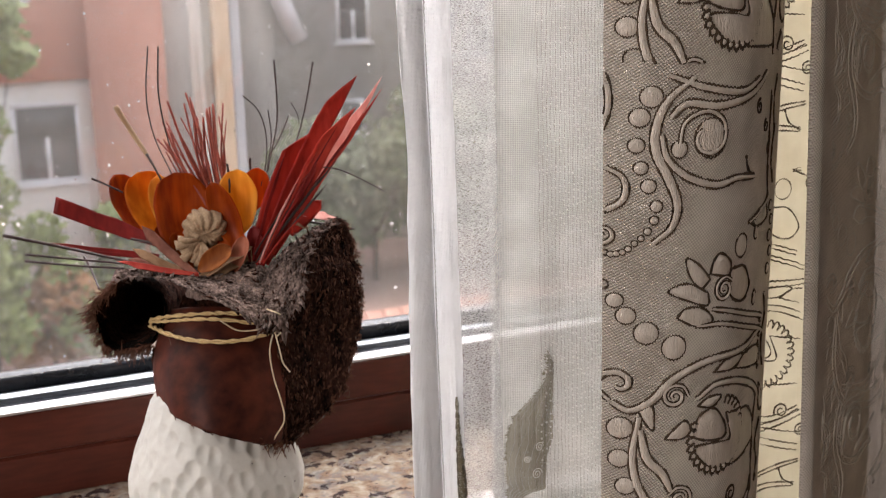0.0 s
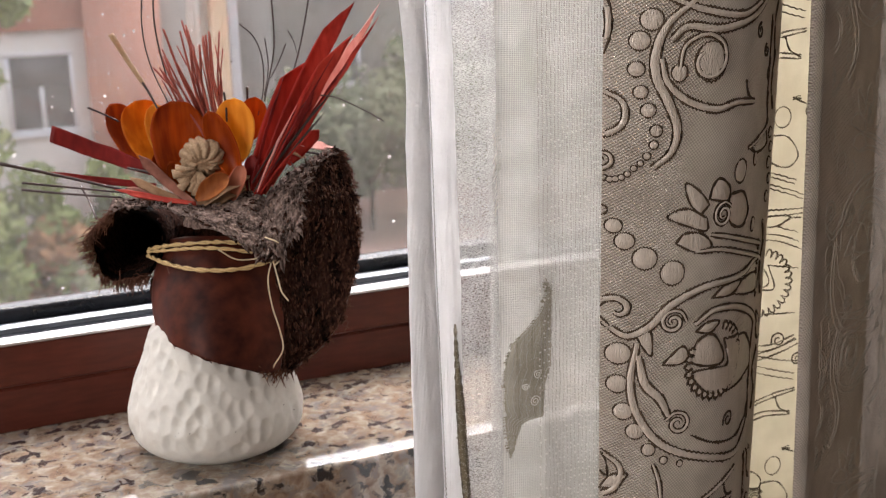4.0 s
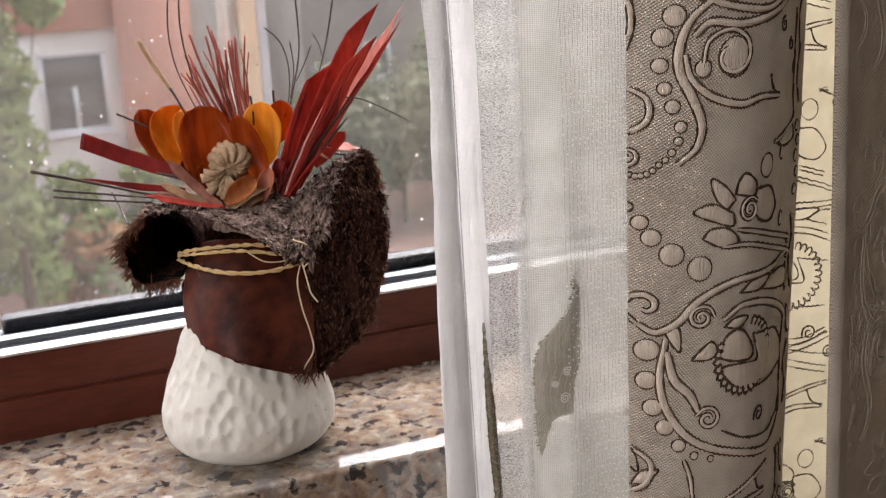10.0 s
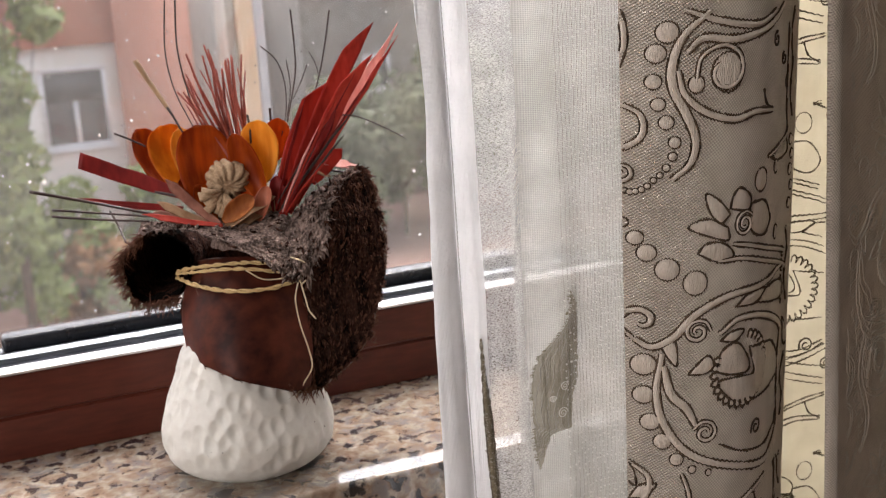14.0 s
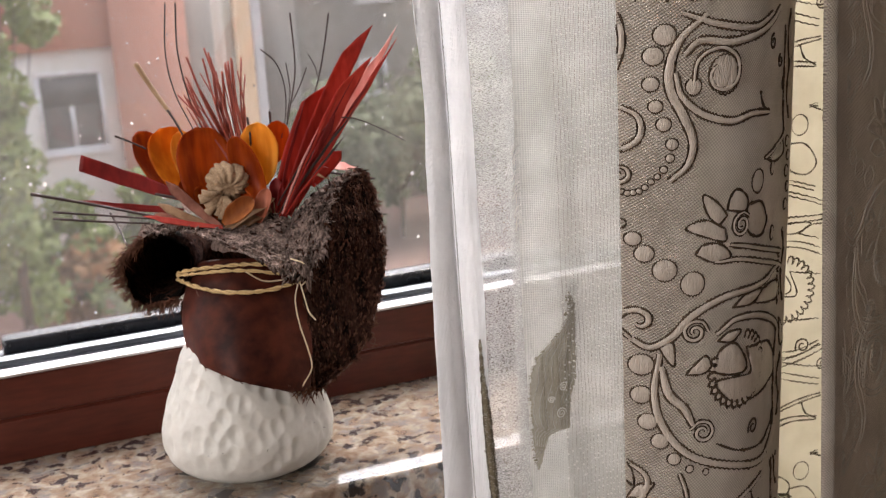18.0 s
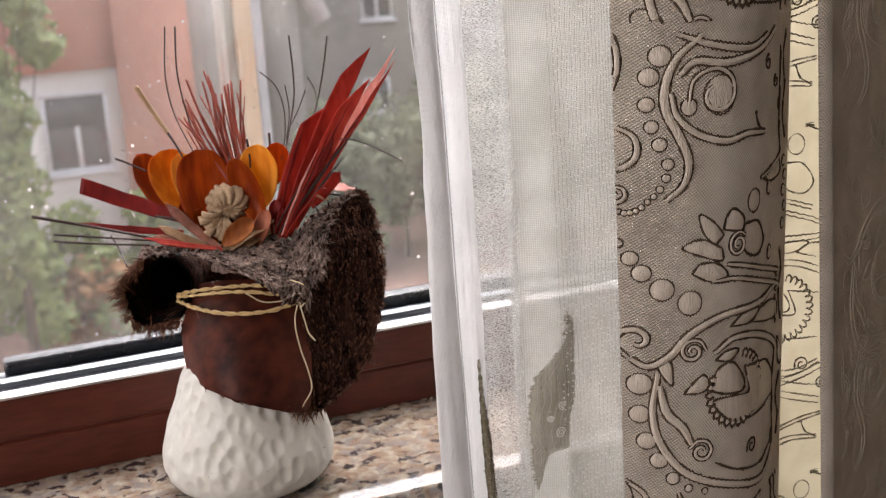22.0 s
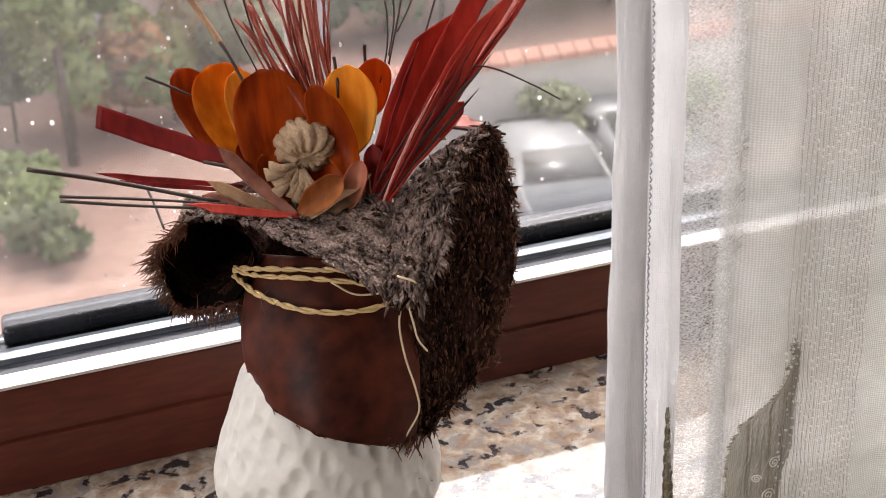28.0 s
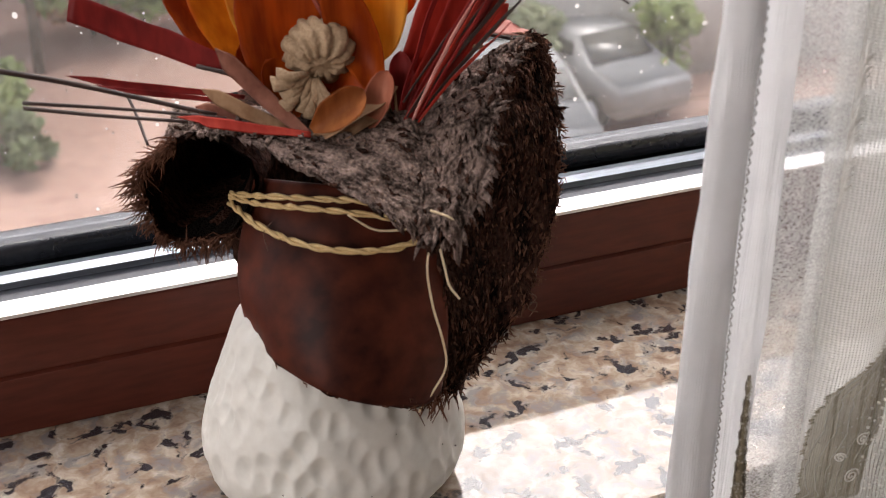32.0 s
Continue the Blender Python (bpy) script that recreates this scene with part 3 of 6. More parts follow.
# cream post just outside the window
post = tagged(empty("outer_post"), "cream painted wooden post with a pale metal strip outside the glass", "post")
part("shaft", box(0.402, 0.432, 1.60, 1.66, G0, 1.6, 0.004), CREAM, post, "cream painted wooden shaft")
part("metal_strip", box(0.434, 0.452, 1.605, 1.64, G0, 1.6, 0.002), PALE_METAL, post, "pale blue-grey metal strip")
part("dark_edge", box(0.383, 0.4005, 1.62, 1.65, G0, 1.6, 0.002), GREEN_GREY, post, "grey edge strip")


def car(name, x, y, rz, label):
    c = tagged(empty(name), label, "car")
    side = [(-2.0, 0.35), (-2.05, 0.75), (-1.95, 0.95), (-1.05, 1.02), (-0.45, 1.46), (0.95, 1.50), (1.65, 1.05), (1.98, 0.95), (2.05, 0.6), (2.0, 0.35)]
    bm = bmesh.new()
    a = [bm.verts.new((p, -0.82 if z < 1.1 else -0.66, z)) for p, z in side]
    b = [bm.verts.new((p, 0.82 if z < 1.1 else 0.66, z)) for p, z in side]
    for i in range(len(a)):
        j = (i + 1) % len(a)
        bm.faces.new((a[i], b[i], b[j], a[j]))
    bm.faces.new(a), bm.faces.new(b[::-1])
    bmesh.ops.bevel(bm, geom=bm.edges[:], offset=0.06, segments=2, affect="EDGES")
    part("body", bm, CAR_PAINT, c)
    for nm, pts in (("windscreen", ((-1.0, -0.68, 1.06), (-1.0, 0.68, 1.06), (-0.5, 0.6, 1.42), (-0.5, -0.6, 1.42))), ("rear_window", ((1.02, -0.6, 1.46), (1.02, 0.6, 1.46), (1.6, 0.68, 1.12), (1.6, -0.68, 1.12)))):
        q = bmesh.new()
        vs = [q.verts.new(Vector(p) + Vector((-0.03 if nm == "windscreen" else 0.03, 0, 0.03))) for p in pts]
        ex = bmesh.ops.extrude_face_region(q, geom=[q.faces.new(vs)])
        bmesh.ops.translate(q, verts=[v for v in ex["geom"] if isinstance(v, bmesh.types.BMVert)], vec=(0, 0, 0.01))
        part(nm, q, DARKPANE, c)
    for sy in (-1, 1):
        for x0, x1 in ((-0.55, 0.2), (0.28, 1.0)):
            part("side_window", box(x0, x1, sy * 0.76 - 0.02, sy * 0.76 + 0.02, 1.08, 1.38, 0.01), DARKPANE, c)
        for wx in (-1.25, 1.3):
            q = bmesh.new()
            bmesh.ops.create_cone(q, cap_ends=True, segments=20, radius1=0.31, radius2=0.31, depth=0.2, matrix=pose(wx, sy * 0.74, 0.31, 90, 0, 0))
            w = part("wheel", q, RUBBER, c)
            q = bmesh.new()
            bmesh.ops.create_cone(q, cap_ends=True, segments=16, radius1=0.19, radius2=0.19, depth=0.03, matrix=pose(wx, sy * 0.85, 0.31, 90, 0, 0))
            part("rim", q, PALE_METAL, w)
    c.matrix_world = pose(x, y, G0, 0, 0, rz)
    return c


cp = (10.08, 18.28)
car("car", cp[0] + 0.3, cp[1] + 0.4, 100, "white parked car beside the garden wall")
cp = (8.22, 17.13)
car("car", cp[0] + 0.2, cp[1] + 0.2, 80, "pale parked car in the yard")

LEAVES = {}
for nm, d, l in (("olive", (0.10, 0.145, 0.035), (0.27, 0.32, 0.10)), ("deep", (0.07, 0.095, 0.038), (0.17, 0.20, 0.09)), ("autumn", (0.26, 0.12, 0.055), (0.46, 0.27, 0.12)), ("grey_green", (0.10, 0.12, 0.06), (0.24, 0.265, 0.15))):
    LEAVES[nm] = blotchy(nm + "_leaves", d, l, 1.2, 0.6, 8, 0.0, 0.001)


def plant(name, x, y, z0, height, wide, tone, label, category, count=900, leaf=0.13, lobes=9):
    """Trunk with limbs, and a crown of many small leaves gathered in uneven clumps."""
    rnd = random.Random(hash((round(x, 2), round(y, 2))) & 0xFFFF)
    p = tagged(empty(name), label, category)
    bm = bmesh.new()
    top = z0 + height
    tube([(x, y, z0), (x + 0.05, y, z0 + height * 0.3), (x - 0.03, y + 0.05, z0 + height * 0.6)], [0.03 + 0.008 * height, 0.025 + 0.006 * height, 0.02], 7, bm)
    centres = []
    for i in range(lobes):
        a, r = rnd.uniform(0, 6.28), rnd.uniform(0.1, 0.75) * wide
        c = Vector((x + r * math.cos(a), y + r * math.sin(a), z0 + height * rnd.uniform(0.25, 0.9)))
        centres.append((c, rnd.uniform(0.28, 0.5) * wide))
        tube([(x, y, z0 + height * 0.25), (Vector((x, y, z0 + height * 0.25)).lerp(c, 0.5)) + Vector((0, 0, 0.1)), c], [0.03, 0.02, 0.008], 5, bm)
    part("trunk", bm, BARK_OUT, p)
    bm = bmesh.new()
    for i in range(count):
        c, r = centres[rnd.randrange(lobes)]
        d = Vector((rnd.gauss(0, 1), rnd.gauss(0, 1), rnd.gauss(0, 1))).normalized() * r * rnd.random() ** 0.4
        o, s = c + d, leaf * rnd.uniform(0.6, 1.3)
        if o.z < z0 + 0.05:
            continue
        u = Vector((rnd.gauss(0, 1), rnd.gauss(0, 1), rnd.gauss(0, 1))).normalized()
        w = u.orthogonal().normalized() * s * 0.5
        u = u * s
        bm.faces.new([bm.verts.new(o - u), bm.verts.new(o + w), bm.verts.new(o + u), bm.verts.new(o - w)])
    tagged(part("crown", bm, LEAVES[tone], p, smooth=False), kind="stuff")
    return p


def at_ground(p, name, h, w, tone, label, cat, n=900, leaf=0.13):
    plant(name, p[0], p[1], G0, h, w, tone, label, cat, n, leaf)


tall = (1.01, -1.55)
plant("tree", tall[0], 24, G0, 10.5, 1.3, "olive", "tall slim tree with olive foliage beside the house", "tree", 4200, 0.16, 18)
for q, h, w, tone, lab in (((1.19, -5.05), 3.8, 1.6, "olive", "olive-green shrub below the house wall"), ((2.32, -5.34), 2.5, 1.3, "autumn", "shrub with rusty autumn leaves"), ((3.41, -5.25), 3.6, 1.4, "olive", "olive-green shrub below the house wall"), ((4.66, -5.18), 4.3, 1.5, "grey_green", "grey-green shrub in the yard"), ((0.02, -5.35), 3.4, 1.6, "deep", "dark green shrub in the yard")):
    plant("shrub", q[0], 26.0, G0, h, w, tone, lab, "shrub", 2600, 0.14)
for q, h, w, tone, lab in (((10.07, -5.17), 5.2, 2.0, "deep", "dark green tree before the grey house"), ((11.73, -5.16), 4.9, 2.2, "grey_green", "muted green tree before the grey house"), ((14.00, -5.03), 5.3, 2.5, "deep", "dark green tree before the grey house"), ((16.94, -5.62), 4.9, 2.5, "grey_green", "muted green tree before the grey house"), ((8.43, -6.23), 2.4, 1.0, "deep", "dark green shrub by the garden wall")):
    plant("tree", q[0], 31.0, G0, h, w, tone, lab, "tree", 4200, 0.16, 18)
for q, h, w, tone, lab in (((-0.04, 20.34), 1.3, 0.7, "olive", "low olive shrub on the paving"), ((-0.88, 23.54), 1.5, 0.9, "grey_green", "low grey-green shrub on the paving"), ((-0.30, 20.16), 1.4, 0.7, "olive", "low olive shrub on the paving"), ((9.11, 18.31), 2.2, 0.7, "grey_green", "grey-green shrub beside the parked cars"), ((11.68, 17.95), 2.0, 0.8, "olive", "olive shrub beside the parked cars"), ((9.14, 19.75), 2.0, 0.7, "deep", "dark green shrub beside the parked cars")):
    at_ground(q, "shrub", h, w, tone, lab, "shrub", 1100, 0.1)
for q, h, w, tone, lab in (((-0.03, 35.12), 2.4, 1.2, "deep", "dark green shrub at the edge of the paving"), ((1.64, 34.69), 2.0, 1.2, "grey_green", "grey-green shrub at the edge of the paving"), ((3.31, 34.26), 2.4, 1.2, "deep", "dark green shrub at the edge of the paving"), ((-0.16, 21.25), 1.3, 0.8, "olive", "low olive shrub on the paving"), ((0.20, 19.17), 1.0, 0.7, "deep", "low dark green shrub on the paving")):
    at_ground(q, "shrub", h, w, tone, lab, "shrub", 1500, 0.1)

# ---- vase ----
vase = tagged(empty("vase", (0.003, 0.007, 0.0)), "white ceramic vase with hammered dimples on the granite sill", "vase")


def vase_r(z):
    ks = ((0, 0.0310), (0.0015, 0.0360), (0.005, 0.0430), (0.011, 0.0478), (0.018, 0.0493), (0.026, 0.0491), (0.042, 0.0446), (0.056, 0.0390), (0.072, 0.0330), (0.080, 0.023), (0.1, 0.010))
    zs, rs = [k[0] for k in ks], [k[1] for k in ks]
    return float(np.interp(z - 0.002, zs, rs) + np.interp(z, zs, rs) + np.interp(z + 0.002, zs, rs)) / 3


def vase_surface(u, v):
    z, a = 0.1 * v, 2 * math.pi * u
    r = vase_r(z)
    d = noise.voronoi(Vector((math.cos(a) * r, math.sin(a) * r, z * 0.66)) * 138.0)[0][0]
    amount = min(1.0, max(0.0, (z - 0.008) / 0.008))
    dent = amount * 0.0018 * (min(1.0, d / 0.60) ** 1.4 - 0.6)
    return (math.cos(a) * (r + dent), math.sin(a) * (r + dent), z)


part("body", patch(vase_surface, 300, 150, True), CERAMIC, vase)
bm = bmesh.new()
bmesh.ops.create_cone(bm, cap_ends=True, segments=48, radius1=0.0300, radius2=0.0310, depth=0.002, matrix=Matrix.Translation((0, 0, 0.0012)))
part("foot", bm, CERAMIC, vase)
bm = bmesh.new()
rs = random.Random(4)
for i in range(16):
    a, z = rs.uniform(-2.6, -0.5), rs.uniform(0.02, 0.075)
    r = vase_r(z) + 0.0004
    bmesh.ops.create_icosphere(bm, subdivisions=1, radius=rs.uniform(0.0002, 0.00045), matrix=Matrix.Translation((r * math.cos(a), r * math.sin(a), z)))
tagged(part("glaze_specks", bm, BLACK, vase, "tiny dark specks in the glaze"), kind="stuff")

# ---- dried arrangement on the vase ----
# local axes: x to the side, y away into the window, z up; numbers in millimetres
arr = tagged(empty("dried_arrangement", (0.001, -0.002, 0.0), -12.2), "dried flower arrangement in a dark coconut-husk pod, resting on the vase", "flower arrangement")
MM = 0.001


def vm(p):
    return Vector(p) * MM


def curve3(pts, per=6):
    return [Vector(p) * MM for p in smooth_line(pts, per)]


def sample(line, t):
    k = max(0.0, min(0.9999, t)) * (len(line) - 1)
    i = int(k)
    return line[i].lerp(line[i + 1], k - i)


def rough(p, scale, amount, seed=0.0):
    q = p * scale + Vector((seed, seed * 1.7, -seed))
    return Vector((noise.noise(q), noise.noise(q + Vector((9, 2, 5))), noise.noise(q + Vector((3, 8, 1))))) * amount


def slab(f, nu, nv, push):
    """A sheet with thickness: a front and a back face joined by a rim; push(u, v) is the way to the back."""
    bm = bmesh.new()
    a = [[bm.verts.new(f(i / nu, j / nv)) for j in range(nv + 1)] for i in range(nu + 1)]
    b = [[bm.verts.new(a[i][j].co + push) for j in range(nv + 1)] for i in range(nu + 1)]
    for i in range(nu):
        for j in range(nv):
            bm.faces.new((a[i][j], a[i + 1][j], a[i + 1][j + 1], a[i][j + 1]))
            bm.faces.new((b[i][j], b[i][j + 1], b[i + 1][j + 1], b[i + 1][j]))
    for j in range(nv):
        bm.faces.new((a[0][j], a[0][j + 1], b[0][j + 1], b[0][j]))
        bm.faces.new((a[nu][j], b[nu][j], b[nu][j + 1], a[nu][j + 1]))
    for i in range(nu):
        bm.faces.new((a[i][0], b[i][0], b[i + 1][0], a[i + 1][0]))
        bm.faces.new((a[i][nv], a[i + 1][nv], b[i + 1][nv], b[i][nv]))
    bmesh.ops.recalc_face_normals(bm, faces=bm.faces[:])
    return bm


SKINS = []


def between(name, left, right, material, label, bulge=0.0, nu=40, nv=60, grit=0.0, grain=900.0, thick=0.0015, end=0.0, wrinkle=0.0, wrinkles=9.0, sides=0.0, swap=False):
    """A curved sheet spanned between two edge lines, bellied towards the viewer, with thickness."""
    la, ra = curve3(left, 10), curve3(right, 10)

    def f(u, v):
        p = sample(la, v).lerp(sample(ra, v), u)
        p.y -= bulge * MM * math.sin(math.pi * u) ** 0.8 * (1 - end * abs(2 * v - 1) ** 3)
        p.x += sides * MM * (2 * u - 1) * math.sin(math.pi * v) if not swap else sides * MM * (2 * v - 1) * math.sin(math.pi * u)
        if wrinkle:
            p.y -= wrinkle * MM * abs(math.sin(wrinkles * u + 3 * noise.noise(p * 70)))
        return p + rough(p, grain, grit * MM) + rough(p, grain * 0.2, grit * 1.6 * MM, 4.0)
    SKINS.append(f)
    return part(name, slab(f, nu, nv, Vector((0, thick, -0.3 * thick))), material, arr, label)


# smooth front of the pod
lip_l, lip_r = ((-29.7, 8.0, 70.6), (-20.5, -19.0, 70.7), (-4.4, -34.0, 66.0), (13.3, -35.0, 59.3), (28.7, -28.0, 52.6), (36.4, -20.0, 51.2)), ((-27.0, 22.0, 69.4), (-17.7, 8.0, 66.2), (-2.3, -2.0, 62.1), (14.7, -4.0, 56.4), (29.0, -2.0, 52.3), (36.7, 4.0, 49.3))
pod_top = ((-22.3, 28.0, 118.1), (-9.2, 12.0, 123.0), (4.9, 3.0, 124.5), (20.3, 1.0, 122.8), (34.5, 5.0, 117.2))
pod = between("pod_front", lip_l, pod_top, SHELL, "glossy dark red-brown pod skin", 6, 50, 60, 0.06, 260, 0.002, 0.0, 0.0, 9.0, 4.6, True)
between("pod_underside", lip_l, lip_r, FIBRE, "rough fibrous underside of the pod", 0, 10, 60, 0.5, 700, 0.0015)
between("pod_back", ((-28.9, 34.0, 67.5), (-32.3, 46.0, 85.3), (-22.2, 42.0, 120.1)), ((42.8, 30.0, 46.5), (51.6, 40.0, 85.4), (49.2, 34.0, 129.1)), FIBRE, "shaded fibrous back of the pod", -14, 24, 40, 0.8, 500)
# fibrous flap
flap_l = ((34.8, -20.0, 50.0), (38.8, -17.0, 66.6), (39.1, -12.0, 86.7), (38.3, -10.0, 107.7), (44.5, -15.0, 124.6), (53.1, -15.0, 139.9), (56.1, -8.0, 154.0), (67.5, 14.0, 161.0), (77.9, 32.0, 163.3))
flap_r = ((42.8, -14.0, 47.5), (64.7, 8.0, 55.2), (78.4, 18.0, 71.5), (85.8, 25.0, 93.2), (90.0, 30.0, 112.5), (90.2, 34.0, 128.8), (88.1, 37.0, 143.8), (84.9, 38.0, 155.1), (81.0, 36.0, 161.9))
flap = between("husk_flap", flap_l, flap_r, FIBRE, "thick dark brown fibrous husk flap", -4, 90, 140, 1.6, 520, 0.004)
between("flap_rim", flap_r, ((41.2, -6.0, 42.6), (64.1, 18.0, 49.0), (78.7, 28.0, 66.2), (87.3, 35.0, 89.6), (92.6, 40.0, 109.7), (92.2, 44.0, 127.8), (90.2, 47.0, 143.3), (86.2, 48.0, 155.3), (81.4, 44.0, 161.8)), HAIR, "ragged rust-brown rim", 0, 8, 90, 0.7, 800, 0.001)
# grey folded husk skin over the pod
between("husk_fold", ((-53.1, 32.0, 134.9), (-34.0, 17.0, 141.8), (-19.6, -2.0, 143.5), (-3.4, -17.0, 138.6), (12.1, -26.0, 131.1), (25.0, -29.0, 124.4), (33.3, -26.0, 118.3)), ((-48.8, 42.0, 140.9), (-32.9, 38.0, 141.7), (-18.6, 34.0, 142.9), (0.4, 28.0, 143.9), (16.1, 22.0, 144.5), (28.8, 16.0, 146.4), (35.5, 12.0, 143.4)), BARKY, "wrinkled grey-brown folded husk skin", 3, 70, 150, 0.7, 700, 0.003, 0.0, 1.6, 22)
between("husk_saddle", ((25.1, -26.0, 122.4), (30.0, -16.0, 129.5), (31.9, 4.0, 137.5), (39.3, 18.0, 145.2), (50.3, 28.0, 151.3), (64.4, 32.0, 159.3), (77.1, 36.0, 163.0)), ((33.5, -30.0, 116.9), (43.9, -29.0, 125.1), (52.4, -21.0, 137.5), (54.6, -13.0, 150.4), (61.1, 2.0, 157.4), (70.4, 20.0, 161.1), (79.8, 32.0, 162.0)), BARKY, "wrinkled grey-brown raised husk skin", 5, 70, 120, 0.8, 700, 0.003, 0.0, 2.0, 24)
between("husk_tongue", ((36.1, -32.0, 129.7), (37.2, -35.0, 122.6), (38.4, -36.0, 114.9)), ((40.0, -30.0, 130.4), (41.5, -33.0, 121.6), (40.5, -34.0, 110.2)), BARKY, "splintered end of the husk skin", 1, 8, 24, 0.4, 900, 0.002)
# rolled husk with a hollow, its depth shade painted near-black
RC, RR = Vector((-41.9, 32.0, 117.7)) * MM, 0.0205


def roll_pt(u, v):
    a = 2 * math.pi * u
    wob = 1 + 0.10 * math.sin(2 * a + 0.6) + 0.05 * math.sin(5 * a)
    r = RR * wob * (1.0 - 0.28 * v)
    p = RC + Vector((r * 0.93 * math.cos(a) + 0.020 * v, -0.010 + 0.058 * v - 0.006 * math.cos(a), r * 1.05 * math.sin(a)))
    return p + rough(p, 600, 0.0007) + rough(p, 130, 0.0014, 2.0)


part("husk_roll", patch(roll_pt, 72, 26, True), FIBRE, arr, "rolled dark husk with a hollow end")


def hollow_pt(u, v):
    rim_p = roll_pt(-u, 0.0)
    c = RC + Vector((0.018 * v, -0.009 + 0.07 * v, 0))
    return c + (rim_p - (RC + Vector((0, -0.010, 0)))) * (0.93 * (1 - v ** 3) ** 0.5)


part("roll_hollow", patch(hollow_pt, 72, 14, True), HOLLOW_SHADE, arr, "hollow of the rolled husk, its shade put in as near-black")
# hairs along the ragged edges
rh = random.Random(7)


def hairs(name, line, count, length, drift, spread, r=0.00036, material=RUSTFIBRE, label=""):
    bm = bmesh.new()
    for i in range(count):
        p = sample(line, rh.random()) + Vector((rh.gauss(0, 0.0007), rh.gauss(0, 0.0012), rh.gauss(0, 0.0007)))
        d = (Vector(drift) + Vector((rh.gauss(0, spread), rh.gauss(0, spread), rh.gauss(0, spread)))).normalized() * length * rh.uniform(0.35, 1.25)
        mid = p + d * 0.5 + Vector((rh.gauss(0, 0.0006), 0, rh.gauss(0, 0.0006)))
        tube([p, mid, p + d + Vector((0, 0, -0.0006))], [r, r * 0.8, r * 0.35], 3, bm, False)
    return tagged(part(name, bm, material, arr, label), kind="stuff")


rim = [roll_pt(i / 60, 0.0) for i in range(61)]
hairs("rim_hair", rim[18:52], 330, 0.0055, (-0.55, -0.2, -0.75), 0.45, label="rust-brown hair round the hollow")
hairs("rim_hair", rim[18:36], 130, 0.0085, (-0.9, -0.1, -0.35), 0.35)
hairs("rim_hair", rim[36:52], 70, 0.008, (-0.2, -0.2, -1.0), 0.45)
hairs("edge_hair", curve3(flap_r, 8), 330, 0.003, (0.7, -0.3, -0.2), 0.9, label="rust-brown hair along the flap")
hairs("edge_hair", curve3(lip_l, 8), 22, 0.0022, (0.8, 0.3, -0.5), 0.8)
hairs("edge_hair", curve3(((25.6, -30.0, 54.8), (36.1, -20.0, 50.5), (42.8, -14.0, 48.2)), 8), 50, 0.0075, (-0.25, -0.2, -0.9), 0.55)
# matted fibres over the flap, and peeling flakes on the grey skin


def flake(bm, f, u, v, along, length, width, lift):
    """A thin sliver with its foot on the skin and its end peeling off."""
    p = f(u, v)
    du, dv = f(min(1.0, u + 0.02), v) - f(max(0.0, u - 0.02), v), f(u, min(1.0, v + 0.02)) - f(u, max(0.0, v - 0.02))
    n = du.cross(dv).normalized()
    if n.y > 0:
        n = -n
    d = (du.normalized() * along[0] + dv.normalized() * along[1]).normalized()
    s = d.cross(n).normalized() * width * 0.5
    foot, end = p - n * 0.0004, p + d * length + n * lift
    mid = p + d * length * 0.5 + n * (lift * 0.4 + min(0.0005, width * 0.3))
    a, b, c, e, t = (bm.verts.new(q) for q in (foot - s, foot + s, mid + s * 0.9, mid - s * 0.9, end))
    x, y = bm.verts.new(mid + s * 0.7 - n * width * 0.5), bm.verts.new(mid - s * 0.7 - n * width * 0.5)
    for q in ((a, b, c, e), (e, c, t), (b, a, y, x), (x, y, t), (b, x, t, c), (a, e, t, y)):
        bm.faces.new(q)


bm, other = bmesh.new(), bmesh.new()
for i in range(4600):
    flake(other if i % 3 == 0 else bm, SKINS[3], rh.random(), rh.random(), (rh.gauss(0.1, 0.4), -1 + rh.gauss(0, 0.35)), rh.uniform(0.0025, 0.0060), rh.uniform(0.0005, 0.0016), rh.uniform(-0.0004, 0.0002))
tagged(part("coir_matting", bm, FIBRE, arr, "matted dark coir fibres"), kind="stuff")
tagged(part("coir_matting", other, RUSTFIBRE, arr, "matted red-brown coir fibres"), kind="stuff")
for k, count, way in ((5, 480, (-0.75, 0.7)), (6, 560, (0.9, -0.6))):
    bm, other = bmesh.new(), bmesh.new()
    for i in range(count):
        flake(other if i % 5 == 0 else bm, SKINS[k], rh.random(), 0.92 * rh.random(), (way[0] + rh.gauss(0, 0.18), way[1] + rh.gauss(0, 0.18)), rh.uniform(0.0035, 0.0085), rh.uniform(0.0009, 0.0026), rh.uniform(-0.0002, 0.0002))
    tagged(part("husk_scurf", bm, BARKY, arr, "peeling grey husk flakes"), kind="stuff")
    tagged(part("husk_scurf", other, FIBRE, arr), kind="stuff")


